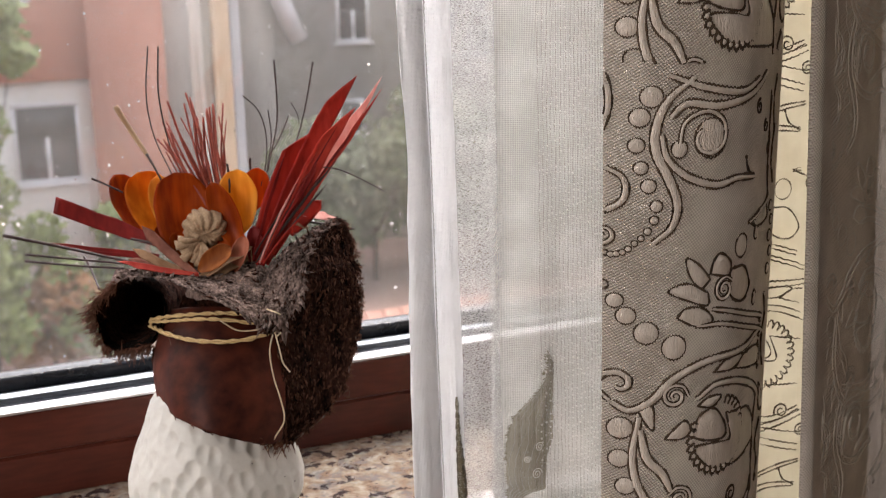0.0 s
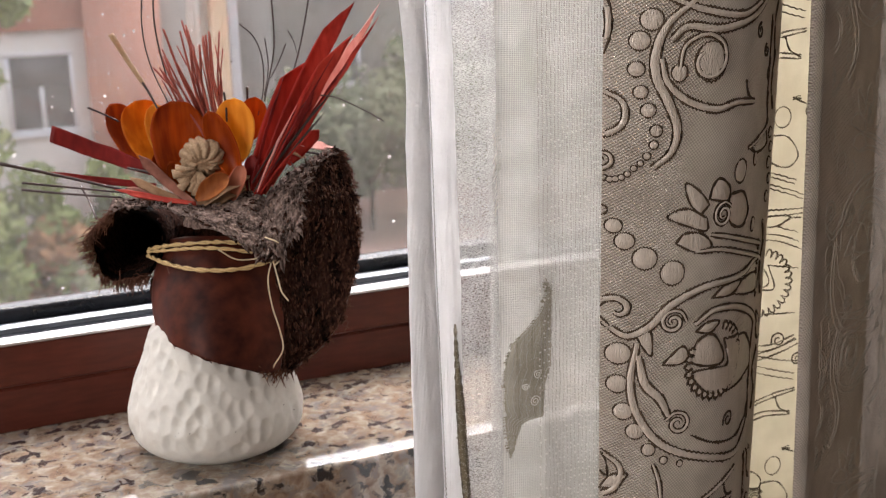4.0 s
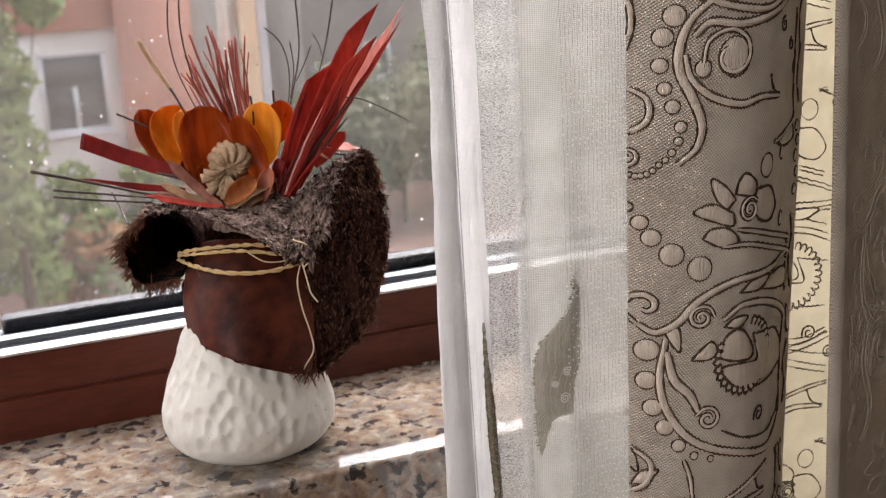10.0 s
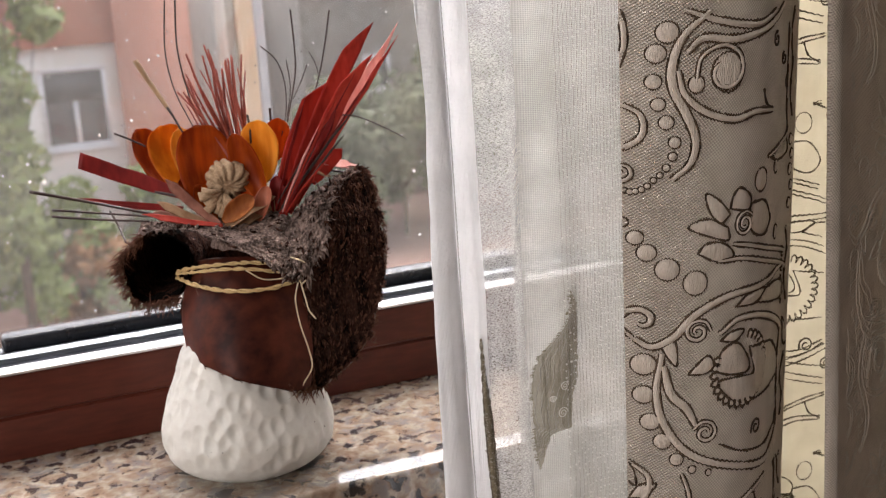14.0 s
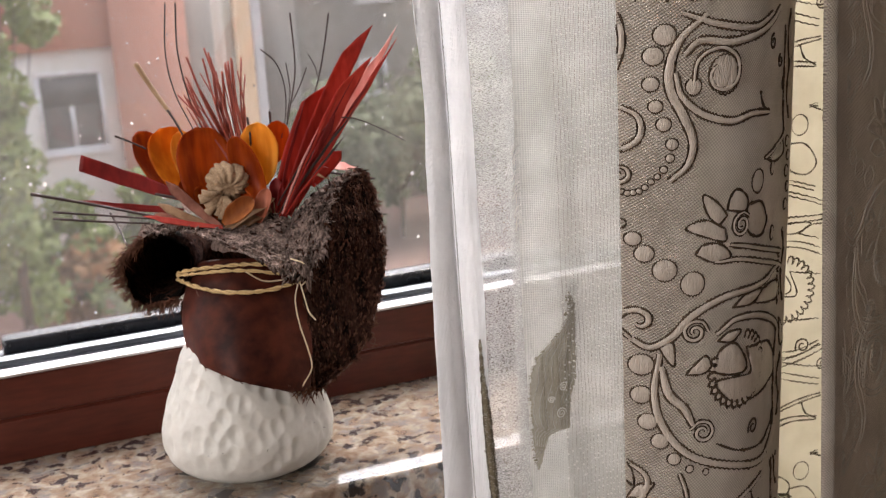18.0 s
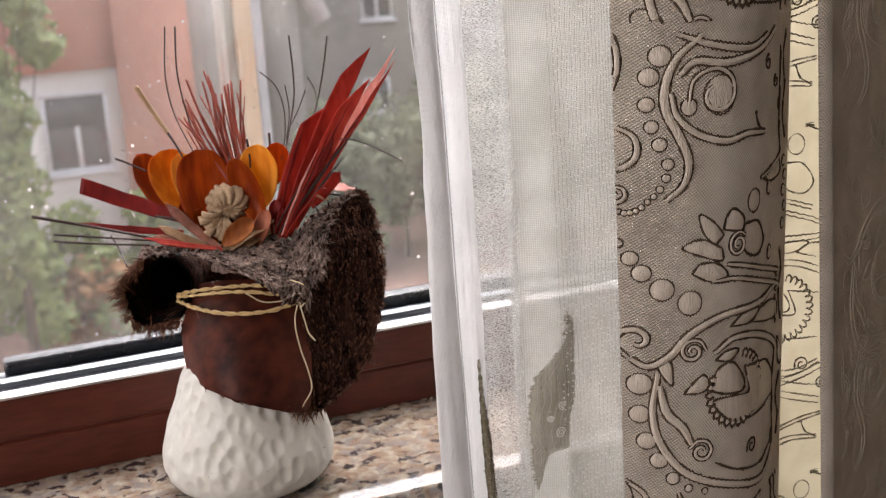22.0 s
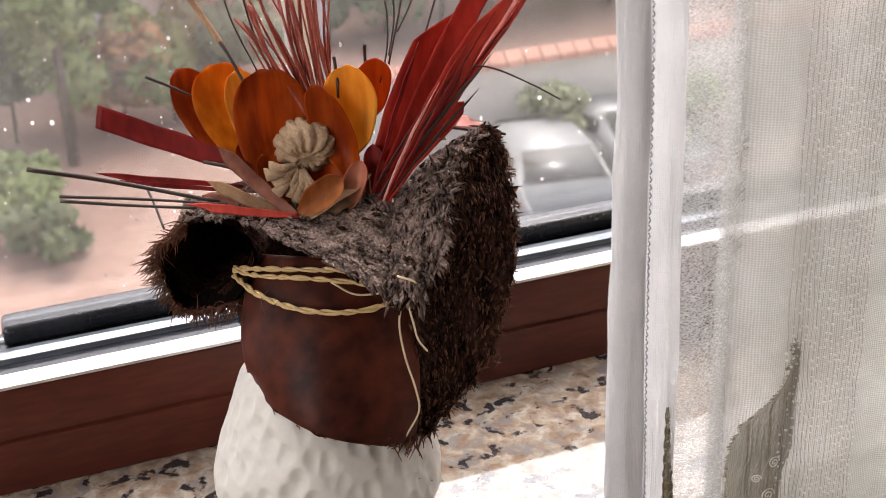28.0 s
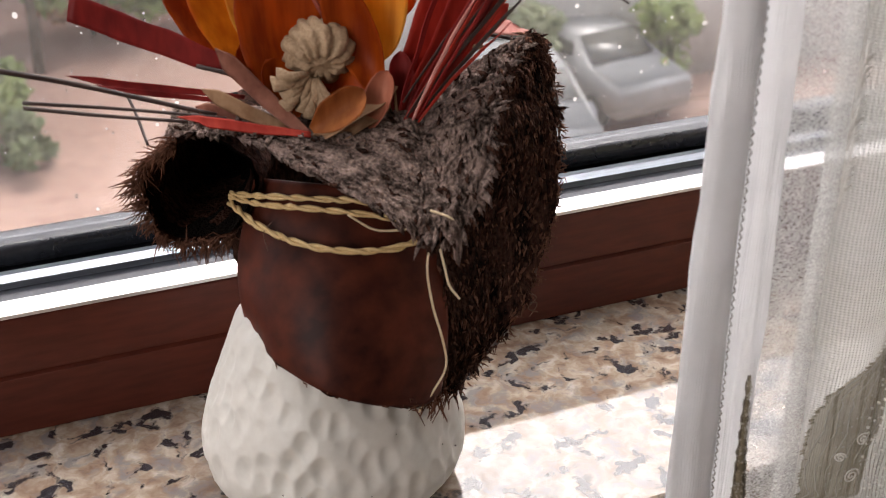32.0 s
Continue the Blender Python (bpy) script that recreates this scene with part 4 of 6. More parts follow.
def rope(pts, r, label, twist=60.0):
    """Two-ply twisted cord."""
    line = [p + Vector((0, -0.0020, 0)) for p in curve3(pts, 16)]
    bm, run = bmesh.new(), 0.0
    for ph in (0.0, math.pi):
        pth, run = [], 0.0
        for i, p in enumerate(line):
            if i:
                run += (p - line[i - 1]).length
            d = (line[min(i + 1, len(line) - 1)] - line[max(i - 1, 0)]).normalized()
            a = d.orthogonal().normalized()
            b = d.cross(a)
            w = run * twist * 6.28 + ph + 1.2 * noise.noise(p * 120)
            pth.append(p + (a * math.cos(w) + b * math.sin(w)) * r * 0.55)
        tube(pth, [r * (0.62 + 0.25 * noise.noise(q * 260 + Vector((ph, 0, 0)))) for q in pth], 6, bm)
    return part("raffia_cord", bm, RAFFIA, arr, label)


rope(((-31.4, 29.0, 113.4), (-22.2, 16.0, 117.9), (-4.7, 3.0, 121.5), (10.7, -4.0, 122.7), (21.8, -6.0, 121.3)), 0.0011, "twisted straw-coloured raffia cord")
rope(((-31.5, 29.0, 112.3), (-20.8, 12.0, 116.4), (-5.1, -1.0, 119.7), (10.4, -8.0, 120.0), (25.5, -10.0, 117.1)), 0.0010, "twisted straw-coloured raffia cord")
rope(((-31.8, 29.0, 110.1), (-22.9, 8.0, 110.8), (-9.1, -7.0, 109.9), (6.1, -15.0, 109.9), (21.5, -17.0, 110.6), (35.3, -13.0, 112.7)), 0.0012, "twisted straw-coloured raffia cord")
bm = bmesh.new()
bmesh.ops.create_icosphere(bm, subdivisions=3, radius=0.0028, matrix=Matrix.Translation(vm((35.2, -11.0, 113.8))) @ Matrix.Diagonal((1.2, 0.8, 1.3, 1)))
for v in bm.verts:
    v.co += rough(v.co, 700, 0.0009)
part("raffia_knot", bm, RAFFIA, arr, "knotted raffia")
for pts in (((35.4, -14.0, 112.2), (32.6, -17.0, 102.0), (33.9, -19.0, 87.8), (37.1, -21.0, 74.2), (38.2, -21.0, 63.1), (32.9, -25.0, 56.0), (27.9, -25.0, 47.9)), ((36.1, -15.0, 112.5), (38.0, -20.0, 102.4), (39.3, -22.0, 96.3), (42.6, -23.0, 91.3)), ((31.3, -33.0, 130.5), (38.5, -33.0, 126.6), (40.7, -29.0, 118.4), (36.3, -19.0, 110.4)), ((7.2, -10.0, 119.8), (15.8, -11.0, 114.0), (25.1, -11.0, 113.1), (31.5, -11.0, 114.4))):
    bm = bmesh.new()
    tube(curve3(pts, 8), 0.00045, 5, bm)
    part("loose_thread", bm, THREAD, arr, "thin pale loose thread")
for pts in (((-6.0, -9.0, 110.5), (-4.9, -10.0, 105.5), (-6.4, -12.0, 99.7)), ((-17.9, 1.0, 113.6), (-20.8, 1.0, 109.8), (-19.8, -8.0, 107.7)), ((73.2, 16.0, 69.1), (78.9, 14.0, 67.1), (75.9, 14.0, 62.5), (79.8, 14.0, 60.3)), ((74.6, 16.0, 63.7), (79.3, 14.0, 64.2), (77.2, 16.0, 57.4))):
    bm = bmesh.new()
    tube(curve3(pts, 8), 0.0002, 4, bm)
    part("loose_fibre", bm, HAIR, arr)


def petal(base, tip, width, material, label, bend=3.0, cup=3.0, face=(0, -1, 0.25), power=0.55, point=1.0, name="petal", twist=0.0):
    """A rounded leaf blade: width at its widest, bent along and cupped across."""
    a, b, n = vm(base), vm(tip), Vector(face).normalized()
    ax = (b - a).normalized()
    n = (n - ax * n.dot(ax)).normalized()
    side = ax.cross(n)

    def f(u, v):
        x = 2 * u - 1
        s = max(0.0, 1 - abs(2 * (0.05 + 0.95 * v) ** 1.35 - 1) ** 2.3) ** power
        w = width * MM * max(s, 0.02)
        tw = twist * v
        sd = side * math.cos(tw) + n * math.sin(tw)
        p = a.lerp(b, v) + sd * w * x + n * (-bend * MM * math.sin(math.pi * v) + cup * MM * x * x * s)
        return p + rough(p, 120, 0.0006)
    bm = slab(f, 12, 22, n * -0.00035)
    return part(name, bm, material, arr, label)


def blade(base, tip, width, material, label, bend=2.0, face=(0, -1, 0.1), blunt=0.55, name="leaf_blade", slant=0.08):
    """A long flat leaf strip cut off at a slant."""
    a, b, n = vm(base), vm(tip), Vector(face).normalized()
    ax = (b - a).normalized()
    n = (n - ax * n.dot(ax)).normalized()
    side = ax.cross(n)

    def f(u, v):
        x = 2 * u - 1
        w = width * MM * (0.40 + 0.60 * math.sin(math.pi * min(0.5, 0.08 + v * 0.62)))
        reach = v * (1 - slant * (1 - x) * v * v)
        if v > 0.86:
            w *= 1 - (1 - blunt) * (v - 0.86) / 0.14
        p = a.lerp(b, reach) + side * w * x + n * (-bend * MM * math.sin(math.pi * v) + 0.08 * width * MM * x * x)
        return p + rough(p, 80, 0.0006)
    bm = slab(f, 6, 26, n * -0.00035)
    return part(name, bm, material, arr, label)


def twig(pts, r, material, name="twig", label=""):
    bm = bmesh.new()
    line = curve3(pts, 8)
    tube(line, [r * MM * (1 - 0.25 * i / len(line)) for i in range(len(line))], 6, bm)
    return part(name, bm, material, arr, label)


# petals of the large flower
petal((-27.3, 40.0, 155.4), (-46.2, 50.0, 194.1), 9.9, RUST, "rust-orange side petal", 2, 4, (0.5, -1, 0.1))
petal((-16.4, 34.0, 155.7), (-33.0, 48.0, 195.4), 13.8, ORANGE, "orange cupped petal", 3, 4, (0.3, -1, 0.2))
petal((-12.9, 34.0, 158.1), (-22.3, 44.0, 193.2), 9.6, AMBER, "amber petal", 2, 3, (0.4, -1, 0.1))
petal((21.6, 24.0, 160.4), (22.2, 24.0, 197.3), 11.2, AMBER, "amber cupped petal", 3, 4, (-0.2, -1, 0.1))
petal((29.5, 36.0, 170.8), (34.9, 38.0, 195.4), 7.7, RUST, "rust-orange far petal", 1, 2)
petal((-2.0, 22.0, 140.4), (-12.4, 32.0, 196.5), 16.3, RUST, "broad rust-orange petal", 4, 5, (0.15, -1, 0.3), 0.5)
petal((-1.2, 20.0, 139.5), (-15.6, 22.0, 163.9), 6.4, RUST, "rust-orange petal under the seed head", 2, 3, (0.2, -1, 0.5), 0.55)
petal((6.5, 22.0, 143.0), (20.0, 23.0, 164.6), 6.4, RUST, "shaded rust petal behind the seed head", 1, 2, (-0.2, -1, 0.2), 0.55)
petal((-10.3, 26.0, 145.6), (-23.4, 30.0, 167.6), 6.4, RUST, "shaded rust petal behind the seed head", 1, 2, (0.2, -1, 0.2), 0.55)
petal((22.4, 18.0, 150.9), (7.7, 24.0, 190.7), 8.3, RUST, "rust-orange petal beside the seed head", 2, 4, (-0.4, -1, 0.2), 0.6)
petal((-2.5, 4.0, 145.1), (15.7, 5.0, 157.7), 5.8, BURNT, "small burnt-orange front petal", -1.5, 3.0, (0.3, -1, 0.6), 0.6)
petal((16.1, 10.0, 140.8), (24.8, 12.0, 161.1), 4.8, FADED, "small faded rust front petal", -1.5, 2, (-0.4, -1, 0.2), 0.55)
petal((-3.6, 6.0, 139.0), (28.2, 14.0, 154.6), 3.5, TAN, "tan cupped front petal", -2, 3, (-0.3, -1, 0.7), 0.6)
petal((3.1, 7.0, 138.1), (25.0, 13.0, 147.9), 3.2, TAN, "tan curled front petal", -2, 2, (-0.2, -1, 0.9), 0.6)
blade((-3.9, 6.0, 142.9), (-32.1, 24.0, 168.1), 3.2, DUSK, "narrow brown-pink front petal", 2, (0.3, -1, 0.6), 0.15, "petal", 0.02)
blade((-5.2, 8.0, 142.5), (-37.7, 14.0, 157.7), 2.6, TAN, "torn tan petal", 2, (0.1, -1, 1.0), 0.25, "petal", 0.03)
blade((-12.0, 16.0, 142.6), (-40.1, 12.0, 151.9), 3.5, DUSK, "torn brown petal", 1, (0.1, -1, 1.2), 0.3, "petal", 0.03)
petal((35.0, 12.0, 138.0), (51.4, 0.0, 135.0), 3.5, DUSK, "brown dried sepal", 1, 2, (0, -1, 1.0), 0.7)
petal((30.9, 12.0, 134.5), (29.4, 18.0, 166.0), 4.8, WINE, "dark red bract at the foot of the flower", 1, 2, (-0.2, -1, 0.2), 0.6)
petal((24.4, 10.0, 134.1), (25.9, 18.0, 154.7), 2.9, TAN, "brown bract at the foot of the flower", 1, 2, (-0.3, -1, 0.2), 0.6)
petal((29.6, 4.0, 136.3), (46.7, -1.0, 138.5), 2.9, BURNT, "curled amber sepal on the husk", 1, 2, (0, -1, 1.0), 0.7)


def stuffing(u, v):
    a = 2 * math.pi * u
    c = vm((20.1, 14.0, 129.7))
    p = c + Vector((0.030 * math.cos(a) * math.sin(v * 1.6), 0.020 * math.sin(a) * math.sin(v * 1.6), 0.013 * math.cos(v * 1.6)))
    return p + rough(p, 500, 0.0016)


part("fibre_stuffing", patch(stuffing, 40, 14, True), BARKY, arr, "grey-brown fibre stuffed round the stems")
# seed head: puckered ball over a fan of ribs
SC = vm((2.8, 26.0, 164.8))


def seed_pt(u, v):
    a, t = 2 * math.pi * u, math.pi * v
    groove = 0.80 + 0.20 * abs(math.cos(6.5 * a + 1.2 * math.sin(t * 2) + 0.8 * math.sin(3 * a))) ** 0.5
    r = 0.0128 * (groove if 0.12 < v else 0.85)
    p = Vector((r * 1.02 * math.sin(t) * math.cos(a), -r * 0.8 * math.cos(t), r * 0.95 * math.sin(t) * math.sin(a)))
    p = Matrix.Rotation(0.35, 3, "X") @ p
    return SC + p + rough(p, 330, 0.0009)


part("seed_head", patch(seed_pt, 90, 40, True), SEED, arr, "pale tan puckered seed head")
fan0 = vm((-0.0, 19.0, 159.3))
for i in range(11):
    a = math.radians(172 + 12.5 * i)
    d = Vector((math.cos(a), -0.35, math.sin(a)))
    L = 0.0125 + 0.002 * math.sin(i * 2.1)
    e = fan0 + d * L
    bm = bmesh.new()
    s = d.cross(Vector((0, -1, 0.2))).normalized()
    prof = []
    for k in range(7):
        t = k / 6
        c = fan0.lerp(e, 0.12 + 0.88 * t) + Vector((0, -0.003 * math.sin(math.pi * t), 0))
        w, h = 0.0011 + 0.0016 * t, 0.0012 + 0.0008 * t
        prof.append([bm.verts.new(c + s * w * math.cos(q) + Vector((0, -h * math.sin(q), 0)) + rough(c + s * q, 800, 0.0004)) for q in [j * math.pi / 4 for j in range(8)]])
    for p0, p1 in zip(prof, prof[1:]):
        for j in range(8):
            bm.faces.new((p0[j], p0[(j + 1) % 8], p1[(j + 1) % 8], p1[j]))
    bm.faces.new(prof[-1])
    part("seed_rib", bm, SEED, arr)
# red leaf blades
blade((28.1, 20.0, 144.2), (62.2, 14.0, 222.8), 7.4, RED, "dark red dyed leaf blade", 3, (0.25, -1, 0.1), 1.0, "leaf_blade", 0.11)
blade((30.6, 16.0, 142.5), (84.8, 0.0, 250.6), 5.4, RED, "long red dyed leaf blade", 4, (0.35, -1, 0.1), 0.95, "leaf_blade", 0.08)
blade((33.8, 14.0, 144.3), (81.7, -14.0, 235.0), 4.8, CRIMSON, "bright red dyed leaf blade", 3, (0.2, -1, 0.1), 0.9, "leaf_blade", 0.10)
blade((30.5, 10.0, 142.8), (63.8, -2.0, 202.7), 3.8, WINE, "wine-red leaf blade", 2, (0.3, -1, 0.1), 0.3)
blade((39.6, 20.0, 147.1), (103.9, 10.0, 247.7), 2.6, PINKISH, "faded pink leaf blade", 2, (0.3, -1, 0.2), 0.25)
blade((39.9, 14.0, 149.0), (102.6, 4.0, 240.8), 1.6, CRIMSON, "thin red leaf blade", 2, (0.4, -1, 0.2), 0.25)
blade((49.7, 30.0, 158.2), (68.5, 34.0, 176.7), 5.8, RED, "short red leaf blade", 2, (0.2, -1, 0.2), 0.4)
blade((51.0, 34.0, 170.7), (78.7, 38.0, 164.2), 2.9, PINKISH, "pale pink leaf strip", 1, (0, -1, 1.2), 0.2)
blade((45.4, 30.0, 171.1), (62.1, 34.0, 160.5), 2.6, CANE, "tan leaf strip", 1, (0, -1, 0.8), 0.5)
blade((-18.5, 28.0, 155.8), (-79.2, 37.0, 181.2), 4.5, WINE, "broad wine-red leaf blade", 2, (-0.1, -1, 0.35), 1.0, "leaf_blade", 0.015)
blade((-2.7, 6.0, 142.7), (-45.3, -2.0, 154.7), 1.9, CRIMSON, "bright red leaf strip", 1, (0, -1, 0.9), 0.3)
blade((-23.6, 20.0, 152.0), (-81.2, 22.0, 161.7), 1.3, WINE, "thin wine-red leaf strip", 1, (0, -1, 0.4), 0.7)
blade((-23.7, 18.0, 150.5), (-72.2, 20.0, 158.7), 1.0, WINE, "thin red leaf strip", 1, (0, -1, 0.4), 0.7)
for b0, b1, w in (((30.6, 4.0, 149.0), (76.9, 2.0, 204.4), 1.3), ((28.9, 2.0, 147.9), (58.6, 0.0, 191.9), 1.0), ((35.5, 4.0, 150.1), (70.1, 0.0, 191.0), 1.2), ((28.8, 6.0, 151.9), (50.6, 4.0, 184.1), 0.9)):
    blade(b0, b1, 0.6 * w, TWIG, "dark narrow leaf strip", 1, (0.4, -1, 0.1), 0.3, "leaf_strip")
for b0, b1, w, m in (((28.9, 4.0, 146.8), (65.2, 2.0, 198.3), 3, RED), ((32.5, -0.0, 148.0), (76.7, -10.0, 224.7), 2, WINE), ((31.4, 2.0, 147.7), (70.0, -6.0, 218.1), 2, CRIMSON), ((30.5, -2.0, 148.6), (54.4, -4.0, 195.6), 2, PINKISH), ((34.3, 6.0, 149.8), (86.9, 4.0, 219.6), 2, WINE), ((27.7, 8.0, 148.4), (49.2, 10.0, 208.5), 3, WINE), ((32.3, -2.0, 147.8), (61.9, -6.0, 181.6), 2, RED), ((36.4, 8.0, 149.9), (94.5, 4.0, 230.9), 2, RED)):
    blade(b0, b1, 0.3 * w, m, "thin red leaf strip", 1.5, (0.4, -1, 0.1), 0.3, "leaf_strip")
# twigs and straws
STRAW_A = (-120.21, 0.3142, 255.88, -0.3192)
for pts, r in ((((-103.4, 10.0, 170.7), (-74.4, 14.0, 161.5), (-33.0, 12.0, 149.3)), 0.75), (((-92.2, 4.0, 160.7), (-62.8, 10.0, 154.3), (-29.9, 10.0, 148.8)), 0.5), (((-94.2, 15.0, 154.8), (-69.6, 14.0, 150.9), (-42.4, 12.0, 147.6)), 0.55), (((-67.0, 56.0, 146.6), (-62.5, 46.0, 139.8), (-58.1, 32.0, 132.0)), 0.5), (((-58.1, 44.0, 193.6), (-50.1, 44.0, 189.5), (-41.6, 44.0, 184.6)), 0.5), (((46.1, 44.0, 165.4), (66.2, 48.0, 159.6), (90.7, 51.0, 153.3)), 0.6), (((30.6, 38.0, 201.3), (30.6, 40.0, 196.5), (30.6, 40.0, 188.2)), 0.55), (((17.2, 27.0, 200.4), (17.8, 26.0, 192.9), (17.6, 24.0, 184.2)), 0.5), (((-38.6, 30.0, 160.4), (-23.2, 26.0, 156.6), (-18.8, 20.0, 153.2)), 0.6)):
    twig(pts, 1.45 * r, TWIG, "twig", "dark thin twig")
for pts, r in ((((64.1, 2.0, 199.7), (76.6, 2.0, 197.6), (91.8, 1.0, 190.0), (102.9, 1.0, 183.1)), 0.32), (((28.8, 40.0, 236.8), (36.9, 42.0, 228.1), (40.6, 42.0, 215.0), (39.9, 40.0, 199.0), (36.0, 38.0, 184.8)), 0.35), (((47.3, 40.0, 256.2), (47.8, 40.0, 234.0), (46.6, 40.0, 218.0), (39.8, 36.0, 193.0)), 0.42), (((69.5, 42.0, 254.2), (66.0, 42.0, 237.5), (61.4, 40.0, 220.3), (55.8, 38.0, 204.7)), 0.42), (((-21.6, 38.0, 266.3), (-24.5, 40.0, 238.5), (-21.8, 40.0, 216.3), (-13.3, 40.0, 193.2)), 0.34), (((-16.1, 40.0, 265.9), (-17.7, 42.0, 238.0), (-13.4, 42.0, 209.0), (-6.7, 40.0, 189.4)), 0.4), (((55.9, 42.0, 231.7), (59.0, 42.0, 225.1), (60.4, 42.0, 218.5)), 0.25), (((42.5, 40.0, 228.0), (43.5, 40.0, 211.8), (40.2, 38.0, 196.0)), 0.3), (((54.2, 40.0, 224.6), (49.6, 40.0, 214.6), (44.2, 38.0, 205.5)), 0.3)):
    twig(pts, 1.3 * r, TWIG, "stalk", "thin curved dark stalk")
twig(((-42.1, 48.0, 233.3), (-34.5, 46.0, 219.0), (-26.1, 42.0, 204.8)), 1.75, CANE, "cane_stalk", "tan hollow cane stalk")
twig(((-26.9, 41.0, 206.3), (-23.4, 38.0, 200.0), (-18.7, 34.0, 189.9)), 0.8, TWIG, "twig", "dark thin twig")
for i in range(34):
    k = i / 33
    top_x, top_y = 318 + 122 * k + rh.uniform(-12, 12), 140 - 95 * math.sin(math.pi * min(1.0, 0.12 + k * 0.62)) + rh.uniform(-8, 62)
    base_x, base_y = 392 + 44 * k + rh.uniform(-5, 5), 235 + rh.uniform(-5, 35)
    a, b = (STRAW_A[0] + STRAW_A[1] * top_x, 34 + 14 * rh.random(), STRAW_A[2] + STRAW_A[3] * top_y), (STRAW_A[0] + STRAW_A[1] * base_x, 30 + 8 * rh.random(), STRAW_A[2] + STRAW_A[3] * base_y)
    m = Vector(a).lerp(Vector(b), 0.5) + Vector((rh.uniform(-3.0, 3.0), 0, 0))
    twig((b, m, a), rh.uniform(0.45, 0.95), REDTWIG, "straw", "")

# ---- curtains ----
def front_fold(s, z, lift=0.0):
    """The wide front fold of the heavy curtain; s and z in metres from its middle."""
    x, k = 0.2 + s, 22 * min(s, 0.04)
    wave = 0.0012 * math.sin(9 * z + 2.0) * (1 + 20 * s)
    n = Vector((k, -1, 0)).normalized()
    back = 11 * s * s if s < 0.045 else 0.0223 + 0.82 * (s - 0.045)
    return Vector((x + 0.004 * math.sin(3.0 * (z - 0.1)), -0.186 + back + wave, z)) + n * lift


OUTLINE = blotchy("dark_brown_stitching", (0.045, 0.027, 0.015), (0.125, 0.082, 0.05), 400, 0.8, 6, 0.5, 0.0003)
SATIN = blotchy("beige_satin_weave", (0.54, 0.465, 0.395), (0.78, 0.695, 0.615), 60, 0.28, 9, 1.0, 0.0014, (6, 1, 0.8))


class Weave:
    """Raised jacquard figures laid on a fold of the curtain."""

    def __init__(self, fold, owner, ground, line, dx=0.0, dz=0.0, mirror=1, lo=-1.0, hi=1.0, weight=1.0, zlo=-9.0, zhi=9.0):
        self.fold, self.owner, self.ground, self.line = fold, owner, ground, line
        self.dx, self.dz, self.mirror, self.lo, self.hi, self.weight = dx, dz, mirror, lo, hi, weight
        self.zlo, self.zhi = zlo, zhi

    def put(self, p, lift):
        s = self.mirror * p[0] * 0.001 + self.dx
        z = p[1] * 0.001 + 0.13 + self.dz
        return self.fold(s, z, lift), self.zlo <= z <= self.zhi and (leading(p[1] * 0.001 + 0.13 + self.dz) if self.lo < -0.5 else self.lo) <= s <= self.hi

    def stitch(self, bm, pts, r=0.46, sides=4):
        """A thread line with small stitches across it."""
        run, runs = [], []
        for p in pts:
            q, ok = self.put(p, 0.00025)
            if ok:
                run.append(q)
            elif run:
                runs.append(run)
                run = []
        for order, run in enumerate(sorted(runs + [run], key=len, reverse=True)):
            if len(run) > 1 and (order == 0 or self.line):
                rad = [0.0014 * r * self.weight * (0.6 + 0.6 * ((i * 7919) % 5) / 4) for i in range(len(run))]
                zig, zrad = [], []
                for i, (q, p) in enumerate(zip(run, run[1:])):
                    for k in range(3):
                        h = (0.00015 + 0.0004 * ((i * 613 + k * 101 + len(run)) % 7) / 6) * self.weight
                        h = min(h, 0.35 * (p - q).length)
                        zig.append(q.lerp(p, k / 3) + Vector((0, 0, h if (i * 3 + k) % 2 else -h)))
                        zrad.append(min(rad[i] * 0.9, 0.0003 + 0.4 * (p - q).length))
                target = bmesh.new() if order else bm
                tube(zig + [run[-1]], zrad + [rad[-1]], sides, target)
                if order:
                    part("woven_line", target, self.line, self.owner)

    def disc(self, bm, c, r, h=0.0011, squash=1.0):
        rings = [[self.put((c[0] + r * k * math.cos(a), c[1] + r * k * squash * math.sin(a)), h * math.sqrt(max(0.0, 1 - k * k)) + 0.0001) for a in [i * math.pi / 6 for i in range(12)]] for k in (1.0, 0.85, 0.5)]
        if not all(ok for ring in rings for _, ok in ring):
            return
        vs = [[bm.verts.new(q) for q, _ in ring] for ring in rings]
        for a, b in zip(vs, vs[1:]):
            for i in range(12):
                bm.faces.new((a[i], a[(i + 1) % 12], b[(i + 1) % 12], b[i]))
        bm.faces.new(vs[-1])

    def close(self, name, fill, lines):
        for bm, m, nm in ((fill, self.ground, name), (lines, self.line, name + "_outline")):
            if len(bm.faces) and m:
                part(nm, bm, m, self.owner)
            else:
                bm.free()

    def bead(self, c, r, squash=1.12):
        f, l = bmesh.new(), bmesh.new()
        self.disc(f, c, r, 0.0010, squash)
        self.stitch(l, [(c[0] + r * 1.02 * math.cos(a), c[1] + r * 1.02 * squash * math.sin(a)) for a in [i * math.pi / 8 for i in range(17)]], 0.30)
        self.close("woven_bead", f, l)

    def cord(self, name, pts, wide=0.0):
        """A scroll: one stitched line, or a raised satin band between two lines."""
        f, l = bmesh.new(), bmesh.new()
        line = smooth_line(pts)
        if wide:
            n = len(line)
            side = []
            for i in range(n):
                d = line[min(i + 1, n - 1)] - line[max(i - 1, 0)]
                side.append(Vector((-d.y, d.x, 0)).normalized() * wide * (0.35 + 0.65 * math.sin(math.pi * (0.12 + 0.8 * i / n))))
